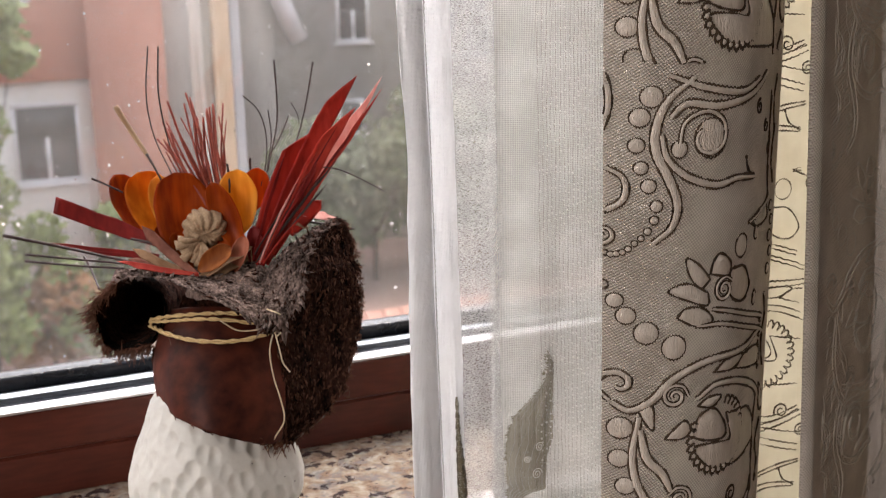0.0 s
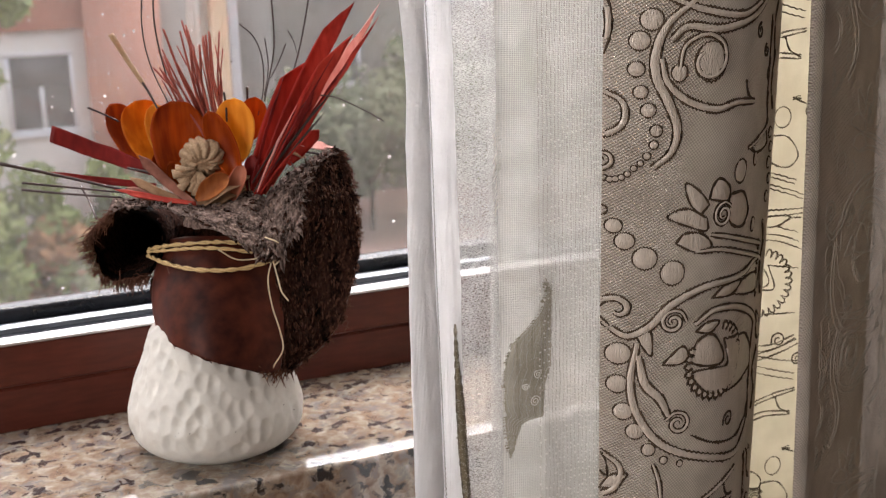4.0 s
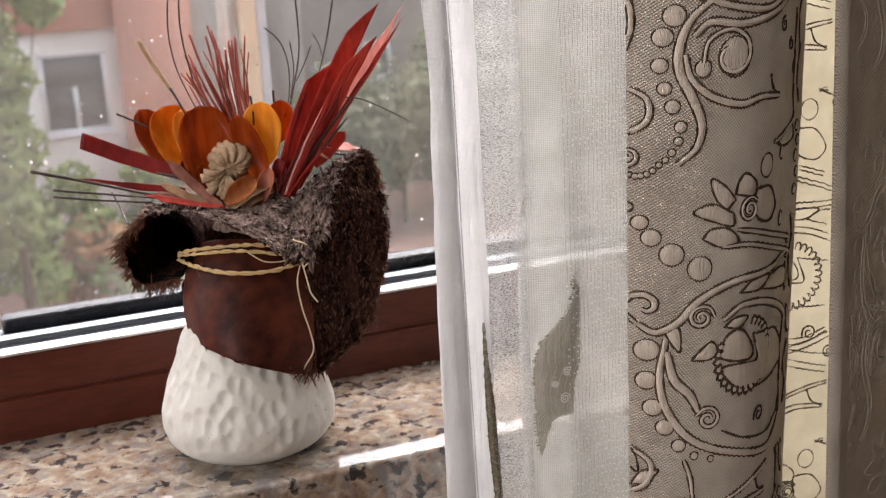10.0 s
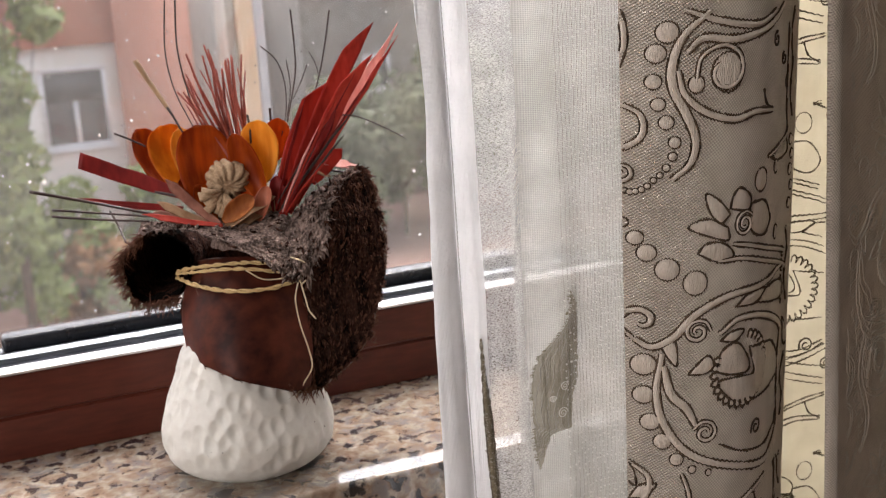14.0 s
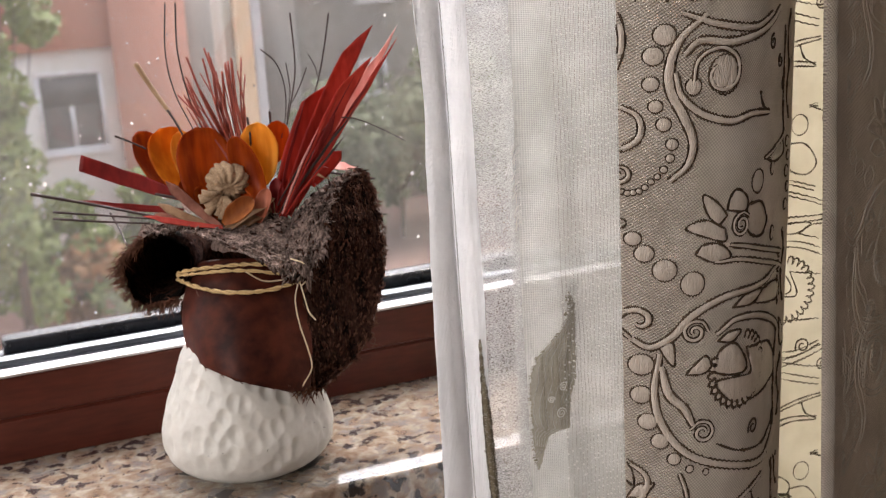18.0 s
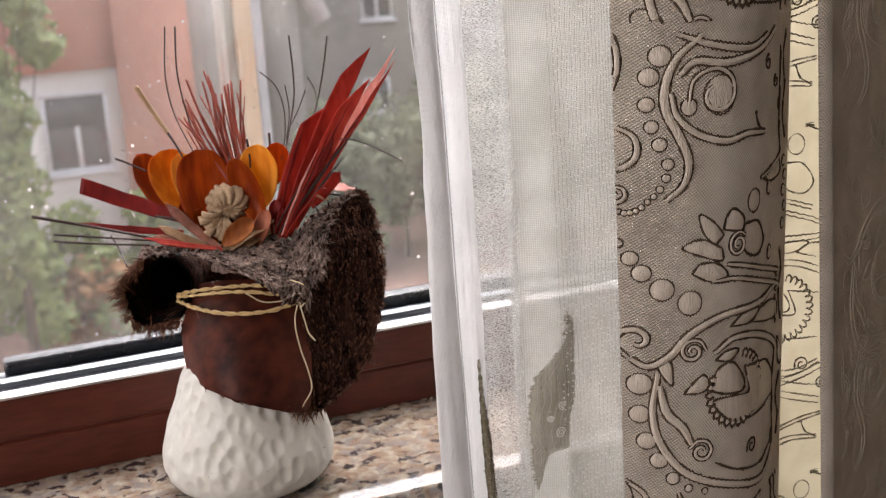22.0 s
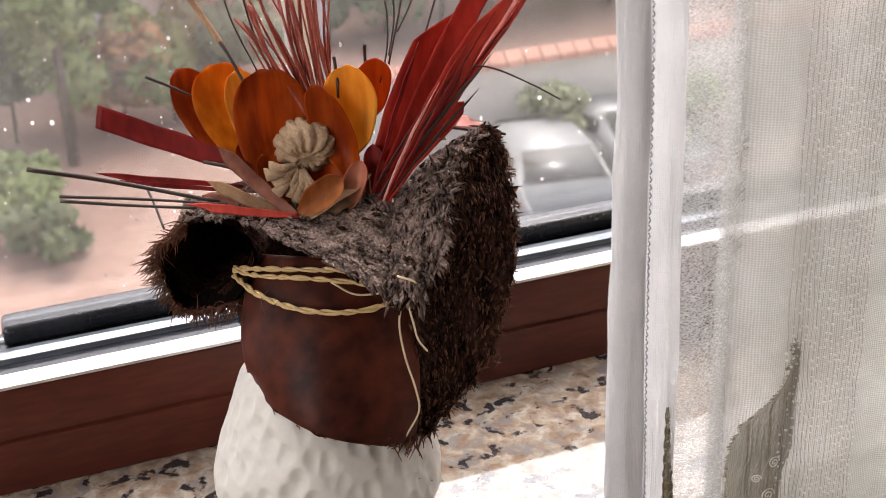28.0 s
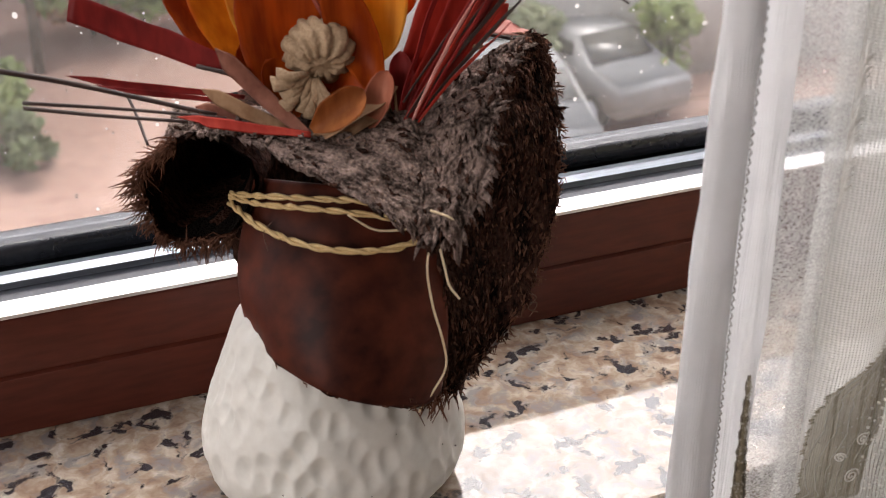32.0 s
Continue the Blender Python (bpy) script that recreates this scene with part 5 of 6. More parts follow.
            for sg in (-1, 1):
                one = bmesh.new()
                self.stitch(one, [p + sg * q for p, q in zip(line, side)], 0.42)
                self.close(name, bmesh.new(), one)
            rows = []
            for p, q in zip(line, side):
                rows.append([self.put(p + q * k, h) for k, h in ((-0.95, 0.0001), (-0.6, 0.0009), (0.0, 0.0013), (0.6, 0.0009), (0.95, 0.0001))])
            for a, b in zip(rows, rows[1:]):
                if all(ok for _, ok in a + b):
                    va, vb = [f.verts.new(q) for q, _ in a], [f.verts.new(q) for q, _ in b]
                    for i in range(4):
                        f.faces.new((va[i], va[i + 1], vb[i + 1], vb[i]))
            bmesh.ops.remove_doubles(f, verts=f.verts, dist=0.00001)
        else:
            self.stitch(l, line)
        self.close(name, f, l)

    def leaf(self, name, pts):
        """A closed figure with a raised middle."""
        f, l = bmesh.new(), bmesh.new()
        line = smooth_line(list(pts) + [pts[0]])
        self.stitch(l, line, 0.42)
        mid = sum(line, Vector()) / len(line)
        inner = [[self.put(p.lerp(mid, k), h) for p in line[:-1]] for k, h in ((0.04, 0.0001), (0.25, 0.0008), (0.7, 0.0010))]
        if all(ok for r in inner for _, ok in r):
            vs = [[f.verts.new(q) for q, _ in r] for r in inner]
            n = len(vs[0])
            for a, b in zip(vs, vs[1:]):
                for i in range(n):
                    f.faces.new((a[i], a[(i + 1) % n], b[(i + 1) % n], b[i]))
            f.faces.new(vs[-1])
        self.close(name, f, l)

    def spiral(self, name, c, r, turns, start, way=1, wide=0.0):
        n = int(14 * turns)
        pts = [(c[0] + r * (1 - 0.8 * i / n) * math.cos(math.radians(start) + way * 2 * math.pi * turns * i / n), c[1] + r * (1 - 0.8 * i / n) * math.sin(math.radians(start) + way * 2 * math.pi * turns * i / n)) for i in range(n + 1)]
        self.cord(name, pts[::2], wide)

    def scallops(self, c, r, a0, a1, n):
        for i in range(n):
            f, l = bmesh.new(), bmesh.new()
            a = math.radians(a0 + (a1 - a0) * i / (n - 1))
            o = Vector((c[0] + r * math.cos(a), c[1] + r * math.sin(a), 0))
            d, t = Vector((math.cos(a), math.sin(a), 0)), Vector((-math.sin(a), math.cos(a), 0))
            w, h = r * 0.085, r * 0.26
            self.stitch(l, [o - t * w - d * h * 0.5, o - t * w + d * h * 0.2, o + d * h * 0.5, o + t * w + d * h * 0.2, o + t * w - d * h * 0.5], 0.42)
            self.disc(f, (o.x, o.y), w * 0.8, 0.0012, 1.0)
            self.close("woven_scallop", f, l)

    def repeat(self):
        """One repeat of the damask: bead strings, two medallions, a blossom and scrolls."""
        for c, r in (((-28.3, 113.8), 4.5), ((-32.6, 104.3), 4.0), ((-33.6, 91.4), 3.2), ((-31.8, 80.9), 2.8), ((-28.7, 72.4), 3.0), ((-25.4, 62.9), 2.5), ((-26.2, 56.3), 1.8), ((-28.7, 51.0), 1.5), ((-31.1, 47.6), 1.2), ((-33.5, 45.2), 1.2), ((-35.8, 42.5), 1.2), ((-37.9, 40.8), 1.2), ((-40.1, 40.0), 1.2), ((-42.1, 39.7), 1.2), ((-44.1, 40.4), 1.2)):
            self.bead(c, r)
        for c, r in (((-44.7, 24.9), 2.0), ((-40.4, 17.3), 3.2), ((-36.2, 9.9), 3.8), ((-28.2, 1.5), 5.0), ((-16.2, -5.8), 5.5), ((22.5, 39.5), 5.2), ((40.2, 42.1), 3.0), ((43.1, 7.5), 3.2)):
            self.bead(c, r)
        for c, r in (((-37.5, -46.7), 5.0), ((-37.6, -62.5), 4.2), ((-35.0, -76.7), 4.0), ((-30.1, -87.0), 3.8), ((-24.2, -96.8), 3.0), ((-17.1, -102.6), 1.8), ((-9.0, -105.1), 1.5)):
            self.bead(c, r)
        # upper medallion
        self.cord("woven_scroll", ((-10.6, 122.3), (-21.7, 112.2), (-26.3, 99.6), (-25.9, 88.0), (-20.7, 75.9), (-16.7, 63.8), (-18.7, 53.2), (-26.3, 45.3)), 2.2)
        self.cord("woven_scroll", ((-24.1, 96.2), (-21.4, 85.1), (-12.0, 76.1), (2.6, 71.8), (15.8, 73.5), (32.9, 71.8)), 1.8)
        self.cord("woven_vein", ((32.9, 71.8), (25.6, 76.0), (22.8, 83.2)))
        self.spiral("woven_medallion", (-3.1, 94.7), 14.5, 1.35, 200, -1, 1.2)
        self.bead((-1.3, 94.0), 8.5, 1.1)
        self.bead((-16.5, 89.5), 3.5, 1.2)
        self.cord("woven_scroll", ((-20.5, 104.4), (-13.2, 110.4), (2.5, 108.6), (24.9, 112.1), (47.5, 120.4)), 2.0)
        self.cord("woven_scroll", ((-21.6, 123.5), (-5.1, 117.4), (17.4, 114.2), (34.4, 119.0)), 1.8)
        self.cord("woven_stem", ((57.5, 111.2), (57.3, 89.2), (57.3, 69.2), (57.7, 54.5), (28.7, 49.4)), 1.0)
        self.spiral("woven_tendril", (36.6, 104.9), 4.0, 1.4, 80, 1)
        self.spiral("woven_tendril", (50.1, 93.9), 3.5, 1.4, 100, 1)
        self.spiral("woven_tendril", (57.7, 81.4), 4.2, 1.5, 120, 1)
        self.leaf("woven_leaf", ((28.6, 49.9), (58.0, 45.3), (57.7, 52.9), (57.8, 45.0), (42.4, 44.7)))
        # edge of the neighbouring figures where the fold turns away
        self.cord("woven_scroll", ((66.5, 118.0), (62.5, 104.0), (66.0, 90.0), (63.0, 76.0), (67.5, 62.0)), 1.4)
        for c, r in (((65.5, 50.0), 2.4), ((68.0, 42.0), 2.2), ((66.0, 34.0), 2.6), ((68.5, 25.0), 2.2), ((66.0, 16.0), 2.4)):
            self.bead(c, r)
        self.cord("woven_scroll", ((63.0, 4.0), (67.5, -8.0), (64.0, -22.0), (68.5, -38.0)), 1.4)
        self.leaf("woven_leaf", ((62.5, -46.0), (67.5, -52.0), (70.0, -64.0), (65.0, -60.0)))
        self.cord("woven_scroll", ((69.0, -68.0), (63.5, -80.0), (68.0, -92.0), (65.0, -104.0)), 1.4)
        # loop beside the bead string
        self.spiral("woven_loop", (-48.1, 69.4), 13.5, 1.1, 90, -1, 1.5)
        self.spiral("woven_loop", (-45.7, 48.3), 5.0, 1.2, 100, -1, 1.0)
        self.cord("woven_scroll", ((-47.5, 129.9), (-44.3, 119.6), (-43.7, 109.3), (-45.7, 98.5)), 1.2)
        # blossom
        self.leaf("woven_petal", ((0.2, 19.7), (-10.8, 25.5), (-19.6, 21.7), (-10.5, 17.1), (0.2, 13.6)))
        self.leaf("woven_petal", ((1.1, 26.2), (-4.2, 33.0), (-11.6, 37.6), (-10.0, 29.2), (-4.2, 22.5)))
        self.leaf("woven_petal", ((0.8, 29.0), (2.8, 35.3), (7.3, 38.2), (14.1, 32.9), (12.5, 26.5)))
        self.leaf("woven_petal", ((14.1, 29.5), (26.0, 28.6), (33.0, 17.7), (26.4, 11.4), (15.1, 15.9)))
        self.leaf("woven_petal", ((-15.4, 8.7), (-11.1, 13.3), (-2.0, 12.2), (3.6, 5.7), (-6.0, 3.8)))
        self.spiral("woven_rosette", (10.1, 20.2), 6.5, 1.8, 30, 1, 0.8)
        self.cord("woven_stem", ((2.9, 11.5), (18.9, 7.1), (58.3, -7.3), (56.7, -9.4)), 1.2)
        self.cord("woven_stem", ((-6.0, 4.1), (14.4, 1.8), (58.0, -14.5), (56.0, -17.3)), 1.2)
        # lower scroll
        self.spiral("woven_tendril", (-38.7, -24.4), 9.0, 1.0, 250, -1, 1.5)
        self.cord("woven_scroll", ((-40.9, -33.8), (-34.1, -37.5), (-25.0, -32.2), (-15.5, -21.3), (1.3, -14.3), (27.6, -14.4), (56.0, -14.2)), 2.0)
        self.leaf("woven_leaf", ((5.1, -20.8), (14.6, -16.0), (29.6, -17.5), (19.4, -21.9)))
        self.leaf("woven_leaf", ((21.4, -22.5), (32.5, -17.8), (57.5, -23.4), (56.3, -32.5)))
        self.leaf("woven_leaf", ((58.2, -36.5), (57.6, -28.1), (56.7, -20.3), (56.8, -30.7)))
        self.leaf("woven_leaf", ((-30.6, -37.4), (-25.0, -35.1), (-24.1, -47.4), (-27.9, -43.2)))
        # lower medallion
        self.cord("woven_scroll", ((-30.2, -40.9), (-32.6, -62.2), (-28.7, -80.1), (-17.4, -95.0), (5.6, -104.6), (39.4, -113.9), (57.0, -104.8), (56.1, -82.1)), 2.0)
        self.cord("woven_scroll", ((56.3, -82.5), (56.1, -63.9), (57.5, -48.1), (30.0, -31.8), (8.5, -27.3), (-4.1, -33.0)), 1.8)
        self.cord("woven_scroll", ((-29.8, -47.3), (-26.6, -62.1), (-19.8, -70.1), (-15.7, -79.1)), 2.2)
        self.cord("woven_vein", ((-3.4, -90.8), (13.3, -98.9), (38.0, -104.1), (57.1, -98.8), (56.8, -80.9)))
        self.spiral("woven_tendril", (-15.0, -30.5), 6.5, 1.6, 0, 1, 1.0)
        self.spiral("woven_tendril", (-10.7, -83.5), 6.5, 1.5, 160, -1, 1.0)
        self.spiral("woven_tendril", (23.7, -89.8), 5.0, 1.5, 200, -1)
        self.spiral("woven_tendril", (57.5, -99.1), 4.2, 1.5, 200, -1)
        self.spiral("woven_tendril", (57.4, -82.8), 3.2, 1.4, 200, -1)
        self.scallops((11.6, -54.3), 18.0, 75, -205, 23)
        self.leaf("woven_heart", ((-6.0, -52.0), (-1.9, -41.5), (7.5, -39.9), (15.9, -51.1), (14.2, -56.5), (3.2, -55.5)))
        self.leaf("woven_petal", ((15.8, -43.9), (43.7, -51.5), (58.3, -72.9), (29.0, -74.0), (6.9, -70.7), (-4.7, -58.7), (6.8, -57.5), (19.9, -58.4)))
        self.leaf("woven_petal", ((-19.2, -52.3), (-15.6, -47.9), (-9.5, -43.3), (-6.6, -49.0), (-11.2, -52.5)))
        self.leaf("woven_leaf", ((-3.5, -36.6), (3.1, -33.1), (11.4, -33.9), (5.2, -38.3)))
        # figures at the foot of the repeat
        self.spiral("woven_loop", (-48.7, -112.9), 16.5, 0.9, 80, -1, 1.5)
        self.leaf("woven_leaf", ((-45.4, -96.8), (-41.7, -102.4), (-40.6, -111.5), (-43.9, -108.3)))
        self.leaf("woven_leaf", ((-43.6, -118.9), (-39.3, -111.4), (-32.6, -110.2), (-37.2, -117.4)))
        self.cord("woven_scroll", ((-22.0, -104.5), (-19.0, -113.9), (-17.5, -126.5)), 1.0)
        self.cord("woven_scroll", ((-0.1, -129.3), (20.9, -123.9), (35.7, -121.6)), 1.2)
        self.leaf("woven_leaf", ((58.1, -149.4), (57.6, -136.1), (56.8, -138.9), (57.2, -151.7)))


heavy = tagged(empty("heavy_curtain"), "beige jacquard drape with brown-outlined floral damask, hanging in folds", "curtain")
Z0, Z1 = -0.84, 1.55
FL, FH = (-45.5, 127.3), (-43.7, -122.0)


def leading(z):
    """Where the front fold's leading edge hangs."""
    t = (z - 0.13 - 0.001 * FL[1]) / (0.001 * (FH[1] - FL[1]))
    return 0.001 * (FL[0] + (FH[0] - FL[0]) * max(-1.0, min(2.0, t)))


def fold_sheet(u, v):
    z = Z0 + (Z1 - Z0) * v
    a = leading(z)
    return front_fold(a + (0.0745 - a) * u, z)


part("front_fold", patch(fold_sheet, 60, 160), JACQUARD, heavy, "front fold of beige jacquard")
ZTOP, ZFOOT = 0.13 + 0.001 * (-9.3, 128.3)[1], 0.13 + 0.001 * (-9.6, -124.9)[1]
for k, zlo, zhi in ((-1, -9.0, ZFOOT), (0, -9.0, 9.0), (1, ZTOP, 9.0)):
    Weave(front_fold, heavy, SATIN, OUTLINE, 0.0, 0.208 * k, 1, -1.0, 0.0735, 1.15, zlo, zhi).repeat()


def inner_fold(s, z, lift=0.0):
    return Vector((0.270 + s + 0.012 * (0.13 - z) / 0.26 * 0.5, -0.118 - lift - 0.10 * s, z))


def hem_edge(u, v):
    a = 2 * math.pi * u
    return (0.2815 + 0.0045 * math.cos(a) + 0.014 * (0.13 - (Z0 + (Z1 - Z0) * v)) / 0.26 * 0.35, -0.166 + 0.003 * math.sin(a), Z0 + (Z1 - Z0) * v)


def rear_fold(s, z, lift=0.0):
    d = s + 0.082
    n = Vector((0.6, -1, 0)).normalized()
    return Vector((0.37 + s + 0.004 * (0.13 - z) / 0.26, -0.170 + 0.6 * min(d, 0.17) + 0.002 * math.sin(60 * s + 3 * z), z)) + n * lift


part("inner_fold", patch(lambda u, v: inner_fold(-0.03 + 0.12 * u, Z0 + (Z1 - Z0) * v), 16, 40), BACKLIT, heavy, "inner fold, yellowed in colour for window light behind it")
part("side_hem", patch(hem_edge, 16, 40, True), JACQUARD, heavy, "rounded beige side hem")
part("rear_fold", patch(lambda u, v: rear_fold(-0.090 + 0.36 * u, Z0 + (Z1 - Z0) * v), 40, 40), JACQUARD, heavy, "shaded rear fold")
GHOST = blotchy("pale_woven_thread", (0.60, 0.56, 0.50), (0.74, 0.70, 0.64), 300, 0.5, 6, 0.3, 0.0003)
THIN = blotchy("thin_brown_stitching", (0.07, 0.048, 0.022), (0.15, 0.11, 0.055), 400, 0.8, 6, 0.5, 0.0003)
for k in (-1, 0, 1):
    w = Weave(inner_fold, heavy, None, THIN, 0.006, 0.208 * k + 0.012, 1, -0.029, 0.045, 0.8)
    w.repeat()
    w = Weave(rear_fold, heavy, None, GHOST, -0.035, 0.208 * k + 0.03, 1, -0.08, 0.06, 0.7)
    w.repeat()

# ---- sheer curtain ----
voile = tagged(empty("sheer_curtain"), "white sheer voile curtain with a folded hem and sequin leaf embroidery", "curtain")


def edge(pts):
    """x of a nearly upright line as a function of z, through a few places."""
    zs, xs = [p[1] * 0.001 for p in pts][::-1], [p[0] * 0.001 for p in pts][::-1]
    k0, k1 = 0.5 * (xs[1] - xs[0]) / (zs[1] - zs[0]), 0.5 * (xs[-1] - xs[-2]) / (zs[-1] - zs[-2])

    def at(z):
        if z < zs[0]:
            return xs[0] + k0 * max(z - zs[0], -0.15)
        if z > zs[-1]:
            return xs[-1] + k1 * min(z - zs[-1], 0.15)
        return float(np.interp(z, zs, xs))
    return lambda z: (at(z - 0.012) + at(z) + at(z + 0.012)) / 3


E_LEFT = edge(((79.8, 260.7), (82.3, 219.7), (81.3, 177.5), (80.3, 118.9), (80.5, 57.1), (80.4, -1.9)))
E_STITCH = edge(((92.4, 259.8), (93.7, 218.5), (94.2, 167.1), (94.7, 116.5), (95.9, 53.9), (97.1, -6.0)))
E_BAND = edge(((107.0, 258.7), (107.8, 208.6), (108.7, 144.4), (109.3, 95.5), (109.9, 31.5), (110.5, -9.3)))
E_NET = edge(((130.6, 257.0), (130.7, 200.4), (130.6, 141.2), (130.8, 94.8), (131.0, 40.0), (131.4, -14.4)))
VZ0, VZ1 = -0.80, 1.55


def strip(name, left, right, yfn, material, label, nu=14, nv=220):
    def f(u, v):
        z = VZ0 + (VZ1 - VZ0) * v
        a, b = left(z), right(z)
        return (a + (b - a) * u, yfn(u, z), z)
    return part(name, patch(f, nu, nv), material, voile, label)


def crinkle(x, z, k):
    return k * (noise.noise(Vector((x * 60, z * 14, 3.3))) + 0.8 * noise.noise(Vector((x * 170, z * 60, 8.1))))


# the hem is a soft flattened roll, front and back
def hem_roll(u, v):
    z = VZ0 + (VZ1 - VZ0) * v
    a, b = E_LEFT(z), E_STITCH(z)
    t = 2 * math.pi * u
    return (a + (b - a) * (0.5 - 0.5 * math.cos(t)) + crinkle(u, z, 0.0008), -0.1035 - 0.0042 * math.sin(t) * (1 + 0.3 * math.sin(t)) + crinkle(u + 5, z, 0.0015), z)


part("hem_roll", patch(hem_roll, 20, 220, True), HEM, voile, "plump white folded hem")
strip("hem_band", lambda z: E_STITCH(z) - 0.001, lambda z: E_BAND(z), lambda u, z: -0.1015 + 0.002 * math.sin(5 * u) + crinkle(u, z, 0.0015), HEM, "flat white hem band")
strip("net", lambda z: E_BAND(z) - 0.004, lambda z: E_NET(z) + 0.006, lambda u, z: -0.0975 - 0.003 * math.sin(3.1 * u) + crinkle(u, z, 0.001), NET, "see-through glossy net panel")


def voile_y(x, z):
    return -0.103 - 0.004 * math.sin(70 * (x - 0.12)) - 0.03 * max(0.0, x - 0.165) + 0.0015 * math.sin(160 * x + 8 * z) + crinkle(x, z, 0.0012)


strip("voile_panel", E_NET, lambda z: E_NET(z) + 0.10, lambda u, z: voile_y(0.125 + 0.10 * u, z) + 0.010 * math.exp(-u * 18), SHEER_DENSE, "dense ribbed voile panel", 70, 220)
bm = bmesh.new()
for i in range(400):
    z = VZ0 + (VZ1 - VZ0) * i / 400
    if -0.1 < z < 0.42:
        for k in range(2):
            zz = z + 0.003 * k
            x = E_STITCH(zz)
            tube([(x, -0.1052, zz), (x + 0.0004, -0.1058, zz + 0.0012), (x, -0.1052, zz + 0.0024)], 0.00022, 4, bm)
part("hem_stitching", bm, STITCH, voile, "fine grey-brown seam stitching")
# ribs of knotted thread down the voile
rnd = random.Random(11)
for i in range(17):
    off = 0.0215 + 0.0032 * i * (1 - 0.012 * i)
    bm, beads = bmesh.new(), bmesh.new()
    pts, z = [], -0.12
    while z < 0.42:
        x = E_NET(z) + off + 0.00025 * math.sin(200 * z + i)
        y = voile_y(0.125 + off, z) - 0.0009
        pts.append((x, y, z))
        if rnd.random() < (0.55 + 0.03 * i):
            r = rnd.uniform(0.00042, 0.0007)
            ball(beads, r, Matrix.Translation((x + rnd.uniform(-0.0006, 0.0006), y - 0.0003, z + rnd.uniform(0, 0.002))))
        z += 0.0035
    tube(pts, 0.00013, 4, bm)
    rib = part("knotted_rib", bm, RIB_DARK, voile)
    tagged(part("beading", beads, RIB, rib), kind="stuff")
# leaf embroidered in olive thread and sequins on the voile
LEAF_L = ((156.3, 106.2), (157.7, 97.7), (153.9, 88.4), (146.5, 81.5), (138.9, 72.9), (136.5, 65.0), (135.1, 54.9), (135.4, 37.8), (136.4, 13.2), (137.1, 5.3))
LEAF_R = ((157.0, 106.1), (160.6, 100.7), (161.5, 87.1), (160.1, 56.8), (156.3, 46.3), (154.2, 28.8), (146.8, 27.7), (142.5, 25.6), (140.8, 18.0), (137.8, 5.2))


def side_x(line, z):
    return float(np.interp(z, [p[1] * 0.001 for p in line][::-1], [p[0] * 0.001 for p in line][::-1]))


def on_voile(x, z, lift):
    k = x - E_NET(z)
    return (x, voile_y(0.125 + k, z) + 0.010 * math.exp(-k * 180) - lift, z)


LZ1, LZ0 = LEAF_L[0][1] * 0.001, LEAF_L[-1][1] * 0.001


def leaf_pt(u, v, lift=0.0008):
    z = LZ1 + (LZ0 - LZ1) * v
    a, b = side_x(LEAF_L, z), side_x(LEAF_R, z)
    w = 0.0012 * noise.noise(Vector((v * 30, 2.0, 5.0)))
    return on_voile(a + w + (b - a) * u, z, lift)


leaf = part("embroidered_leaf", patch(lambda u, v: leaf_pt(u, v), 14, 90), EMBROIDERY, voile, "olive-brown embroidered sequin leaf")
bm = bmesh.new()
for k in range(13):
    x0 = LEAF_L[4][0] * 0.001 + 0.0012 * k
    run = []
    for i in range(60):
        z = LZ1 + (LZ0 - LZ1) * i / 59
        inside = side_x(LEAF_L, z) < x0 + 0.001 * math.sin(30 * z + k) < side_x(LEAF_R, z)
        if inside:
            run.append(on_voile(x0 + 0.001 * math.sin(30 * z + k), z, 0.0012))
    if len(run) > 2:
        tube(run, [0.00006 + 0.00006 * ((i * 7) % 3) for i in range(len(run))], 4, bm)
part("leaf_thread", bm, SEQUIN, leaf)
for c, r0 in (((150.6, 54.1), 0.0024), ((149.3, 38.8), 0.0030), ((144.1, 47.2), 0.0018)):
    bm = bmesh.new()
    tube([on_voile(c[0] * 0.001 + r0 * (1 - i / 34) * math.cos(i * 0.42), c[1] * 0.001 + 1.15 * r0 * (1 - i / 34) * math.sin(i * 0.42), 0.0013) for i in range(31)], 0.00028, 5, bm)
    part("leaf_whorl", bm, RIB, leaf)
for e in (0.08, 0.20, 0.34, 0.50, 0.68, 0.86):
    bm = bmesh.new()
    tube([leaf_pt(e + 0.04 * math.sin(0.5 * i), 0.06 + 0.80 * i / 30, 0.0012) for i in range(31)], 0.0002, 4, bm)
    part("leaf_vein", bm, RIB_DARK, leaf)
bm = bmesh.new()
for i in range(120):
    p = Vector(leaf_pt(rnd.random(), rnd.random(), 0.0014))
    bmesh.ops.create_circle(bm, cap_ends=True, segments=6, radius=rnd.uniform(0.0003, 0.0006), matrix=Matrix.Translation(p) @ Euler((1.57 + rnd.gauss(0, 0.35), rnd.gauss(0, 0.35), 0)).to_matrix().to_4x4())
part("sequin_work", bm, RIB_DARK, leaf, smooth=False)
bm = bmesh.new()
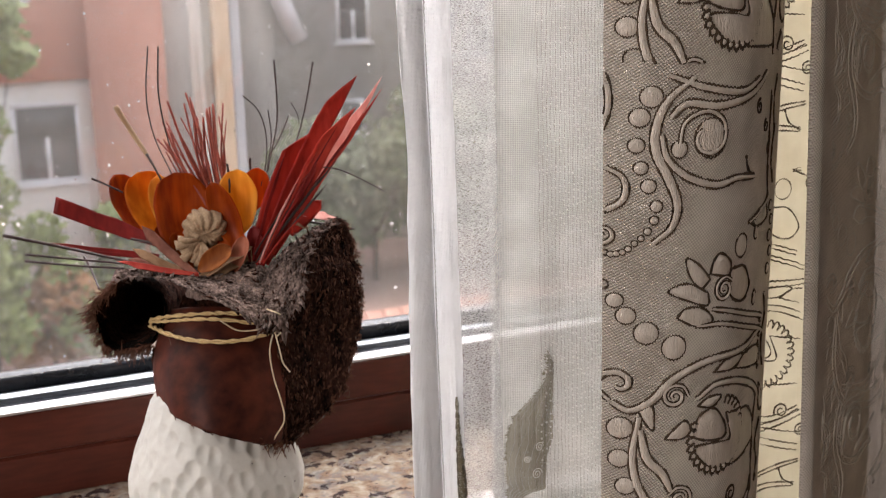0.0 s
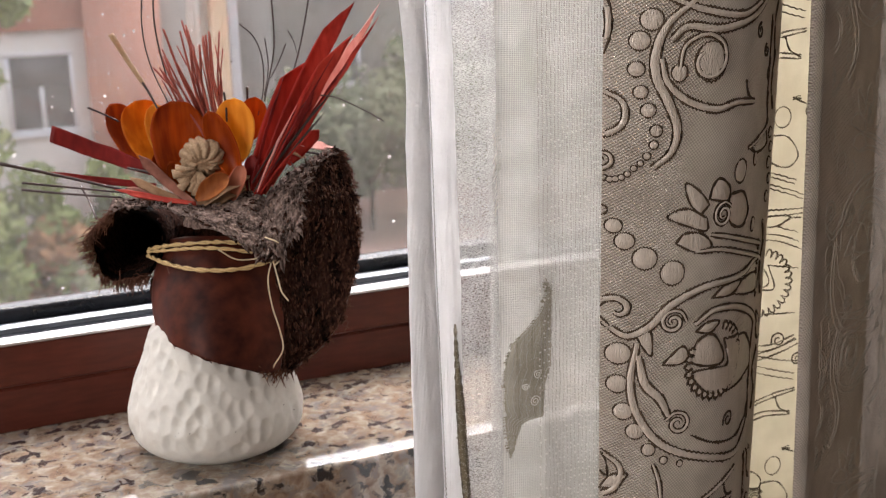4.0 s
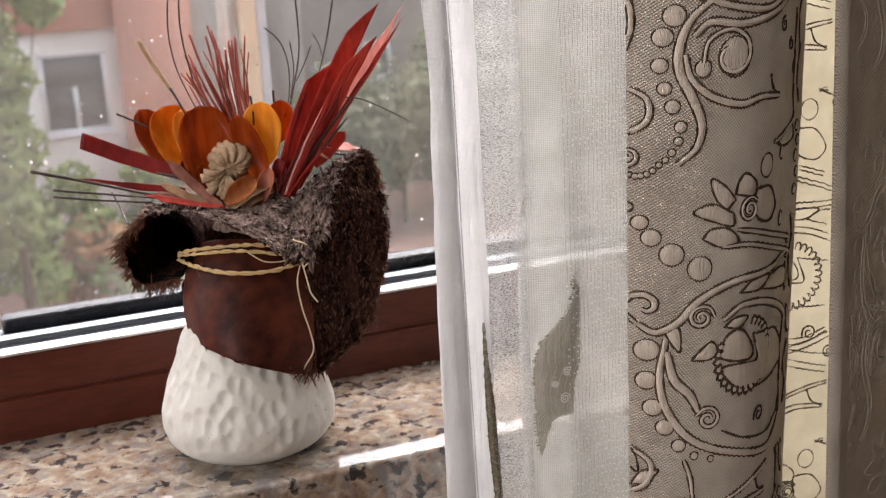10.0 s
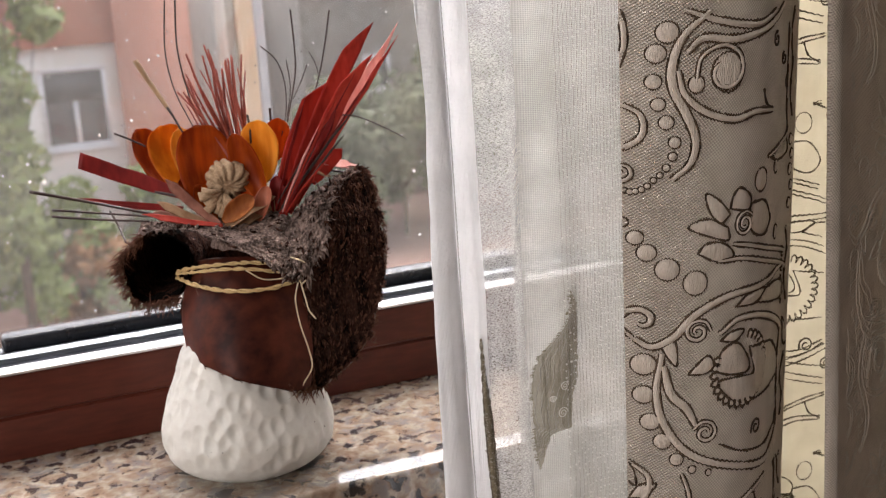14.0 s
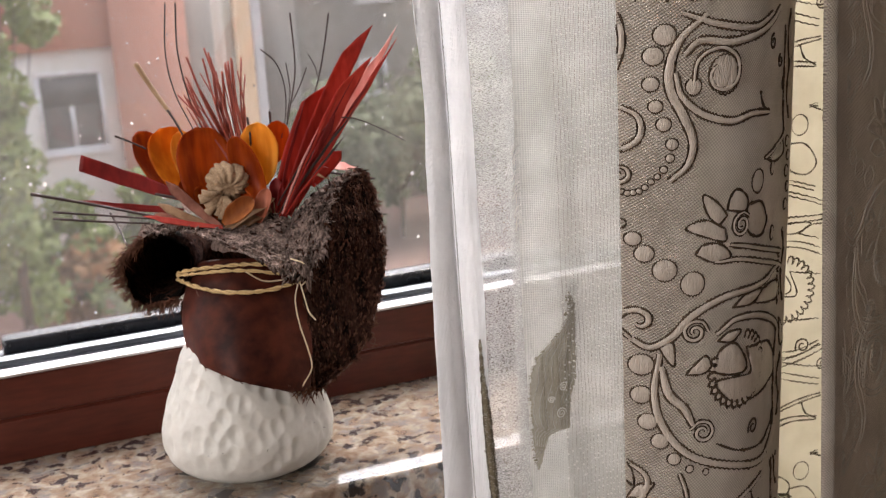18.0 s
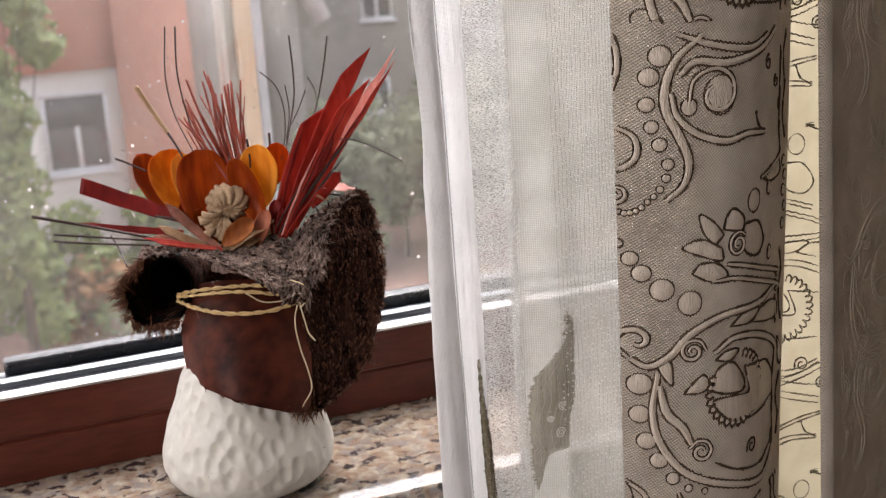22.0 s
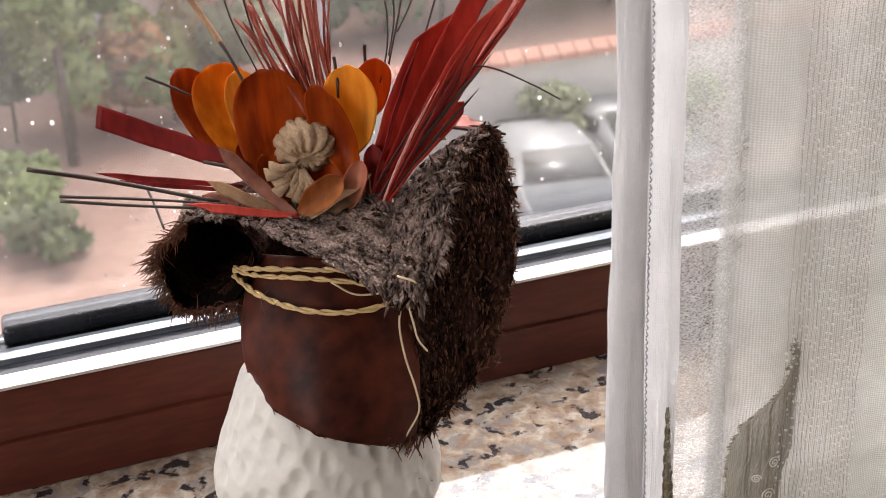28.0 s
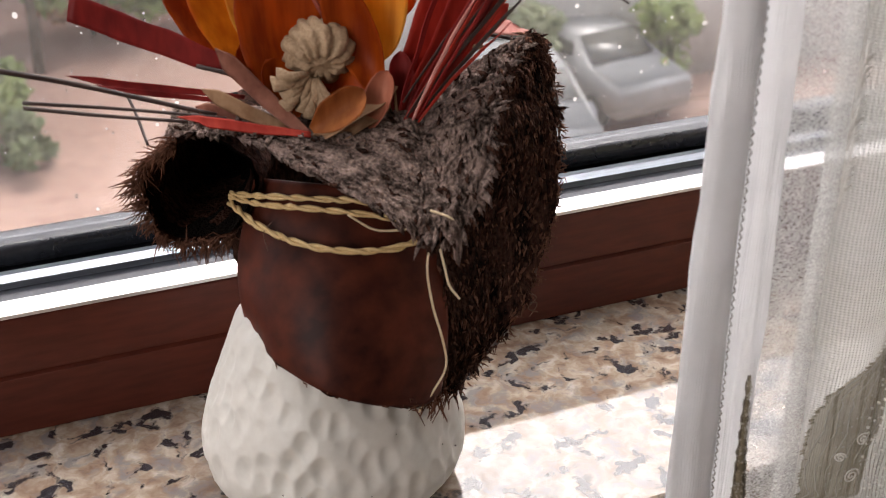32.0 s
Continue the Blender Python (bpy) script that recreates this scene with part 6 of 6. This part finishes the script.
for k in range(130):
    v = 0.02 + 0.95 * rnd.random()
    p = Vector(leaf_pt(0.02, v, 0.001))
    tube([p, p + Vector((-0.0008, -0.0004, 0.0007)), p + Vector((-0.0015 - 0.0008 * rnd.random(), 0, 0.0003))], 0.00016, 3, bm, False)
part("leaf_fringe", bm, SEQUIN, leaf)
# narrow embroidered spray seen edge-on along the hem band
SPRAY_L = ((104.3, 88.3), (104.2, 68.1), (104.3, 45.7), (105.2, 19.4), (107.2, -8.5), (109.2, -35.6))
SPRAY_R = ((105.0, 88.2), (106.2, 67.8), (108.9, 44.7), (110.2, 18.2), (111.5, -9.5), (112.6, -36.5))
SZ1, SZ0 = SPRAY_L[0][1] * 0.001, SPRAY_L[-1][1] * 0.001


def spray_pt(u, v):
    z = SZ1 + (SZ0 - SZ1) * v
    a, b = side_x(SPRAY_L, z), side_x(SPRAY_R, z)
    return (a + (b - a) * u + 0.0005 * noise.noise(Vector((u * 2, v * 40, 1))), -0.1050 - 0.0012 * math.sin(math.pi * u) - 0.0006 * noise.noise(Vector((u * 5, v * 60, 7))), z)


spray = part("sequin_spray", patch(spray_pt, 6, 120), SEQUIN, voile, "narrow gold-brown sequin spray")
for e in (0.0, 1.0):
    bm = bmesh.new()
    tube([Vector(spray_pt(e, i / 80)) + Vector((0, -0.0004, 0)) for i in range(81)], [0.0002 + 0.0003 * ((i * 5) % 4) / 3 for i in range(81)], 4, bm)
    part("spray_outline", bm, STITCH, spray)
bm = bmesh.new()
for i in range(420):
    p = Vector(spray_pt(rnd.uniform(-0.1, 1.1), rnd.random())) + Vector((0, -0.0006, 0))
    ball(bm, rnd.uniform(0.0002, 0.00045), Matrix.Translation(p))
tagged(part("spray_sequin", bm, RIB_DARK, spray, "small pale sequins"), kind="stuff")
# loose threads at the edge of the voile panel
bm = bmesh.new()
for i in range(26):
    z = 0.145 + 0.05 * rnd.random()
    x = E_NET(z)
    tube([(x + 0.002, -0.1045, z), (x - 0.0008, -0.105, z - 0.001), (x - 0.001 - 0.0025 * rnd.random(), -0.1055, z - 0.003 - 0.003 * rnd.random())], 0.0002, 4, bm)
part("loose_threads", bm, RIB, voile, "frayed white edge threads")
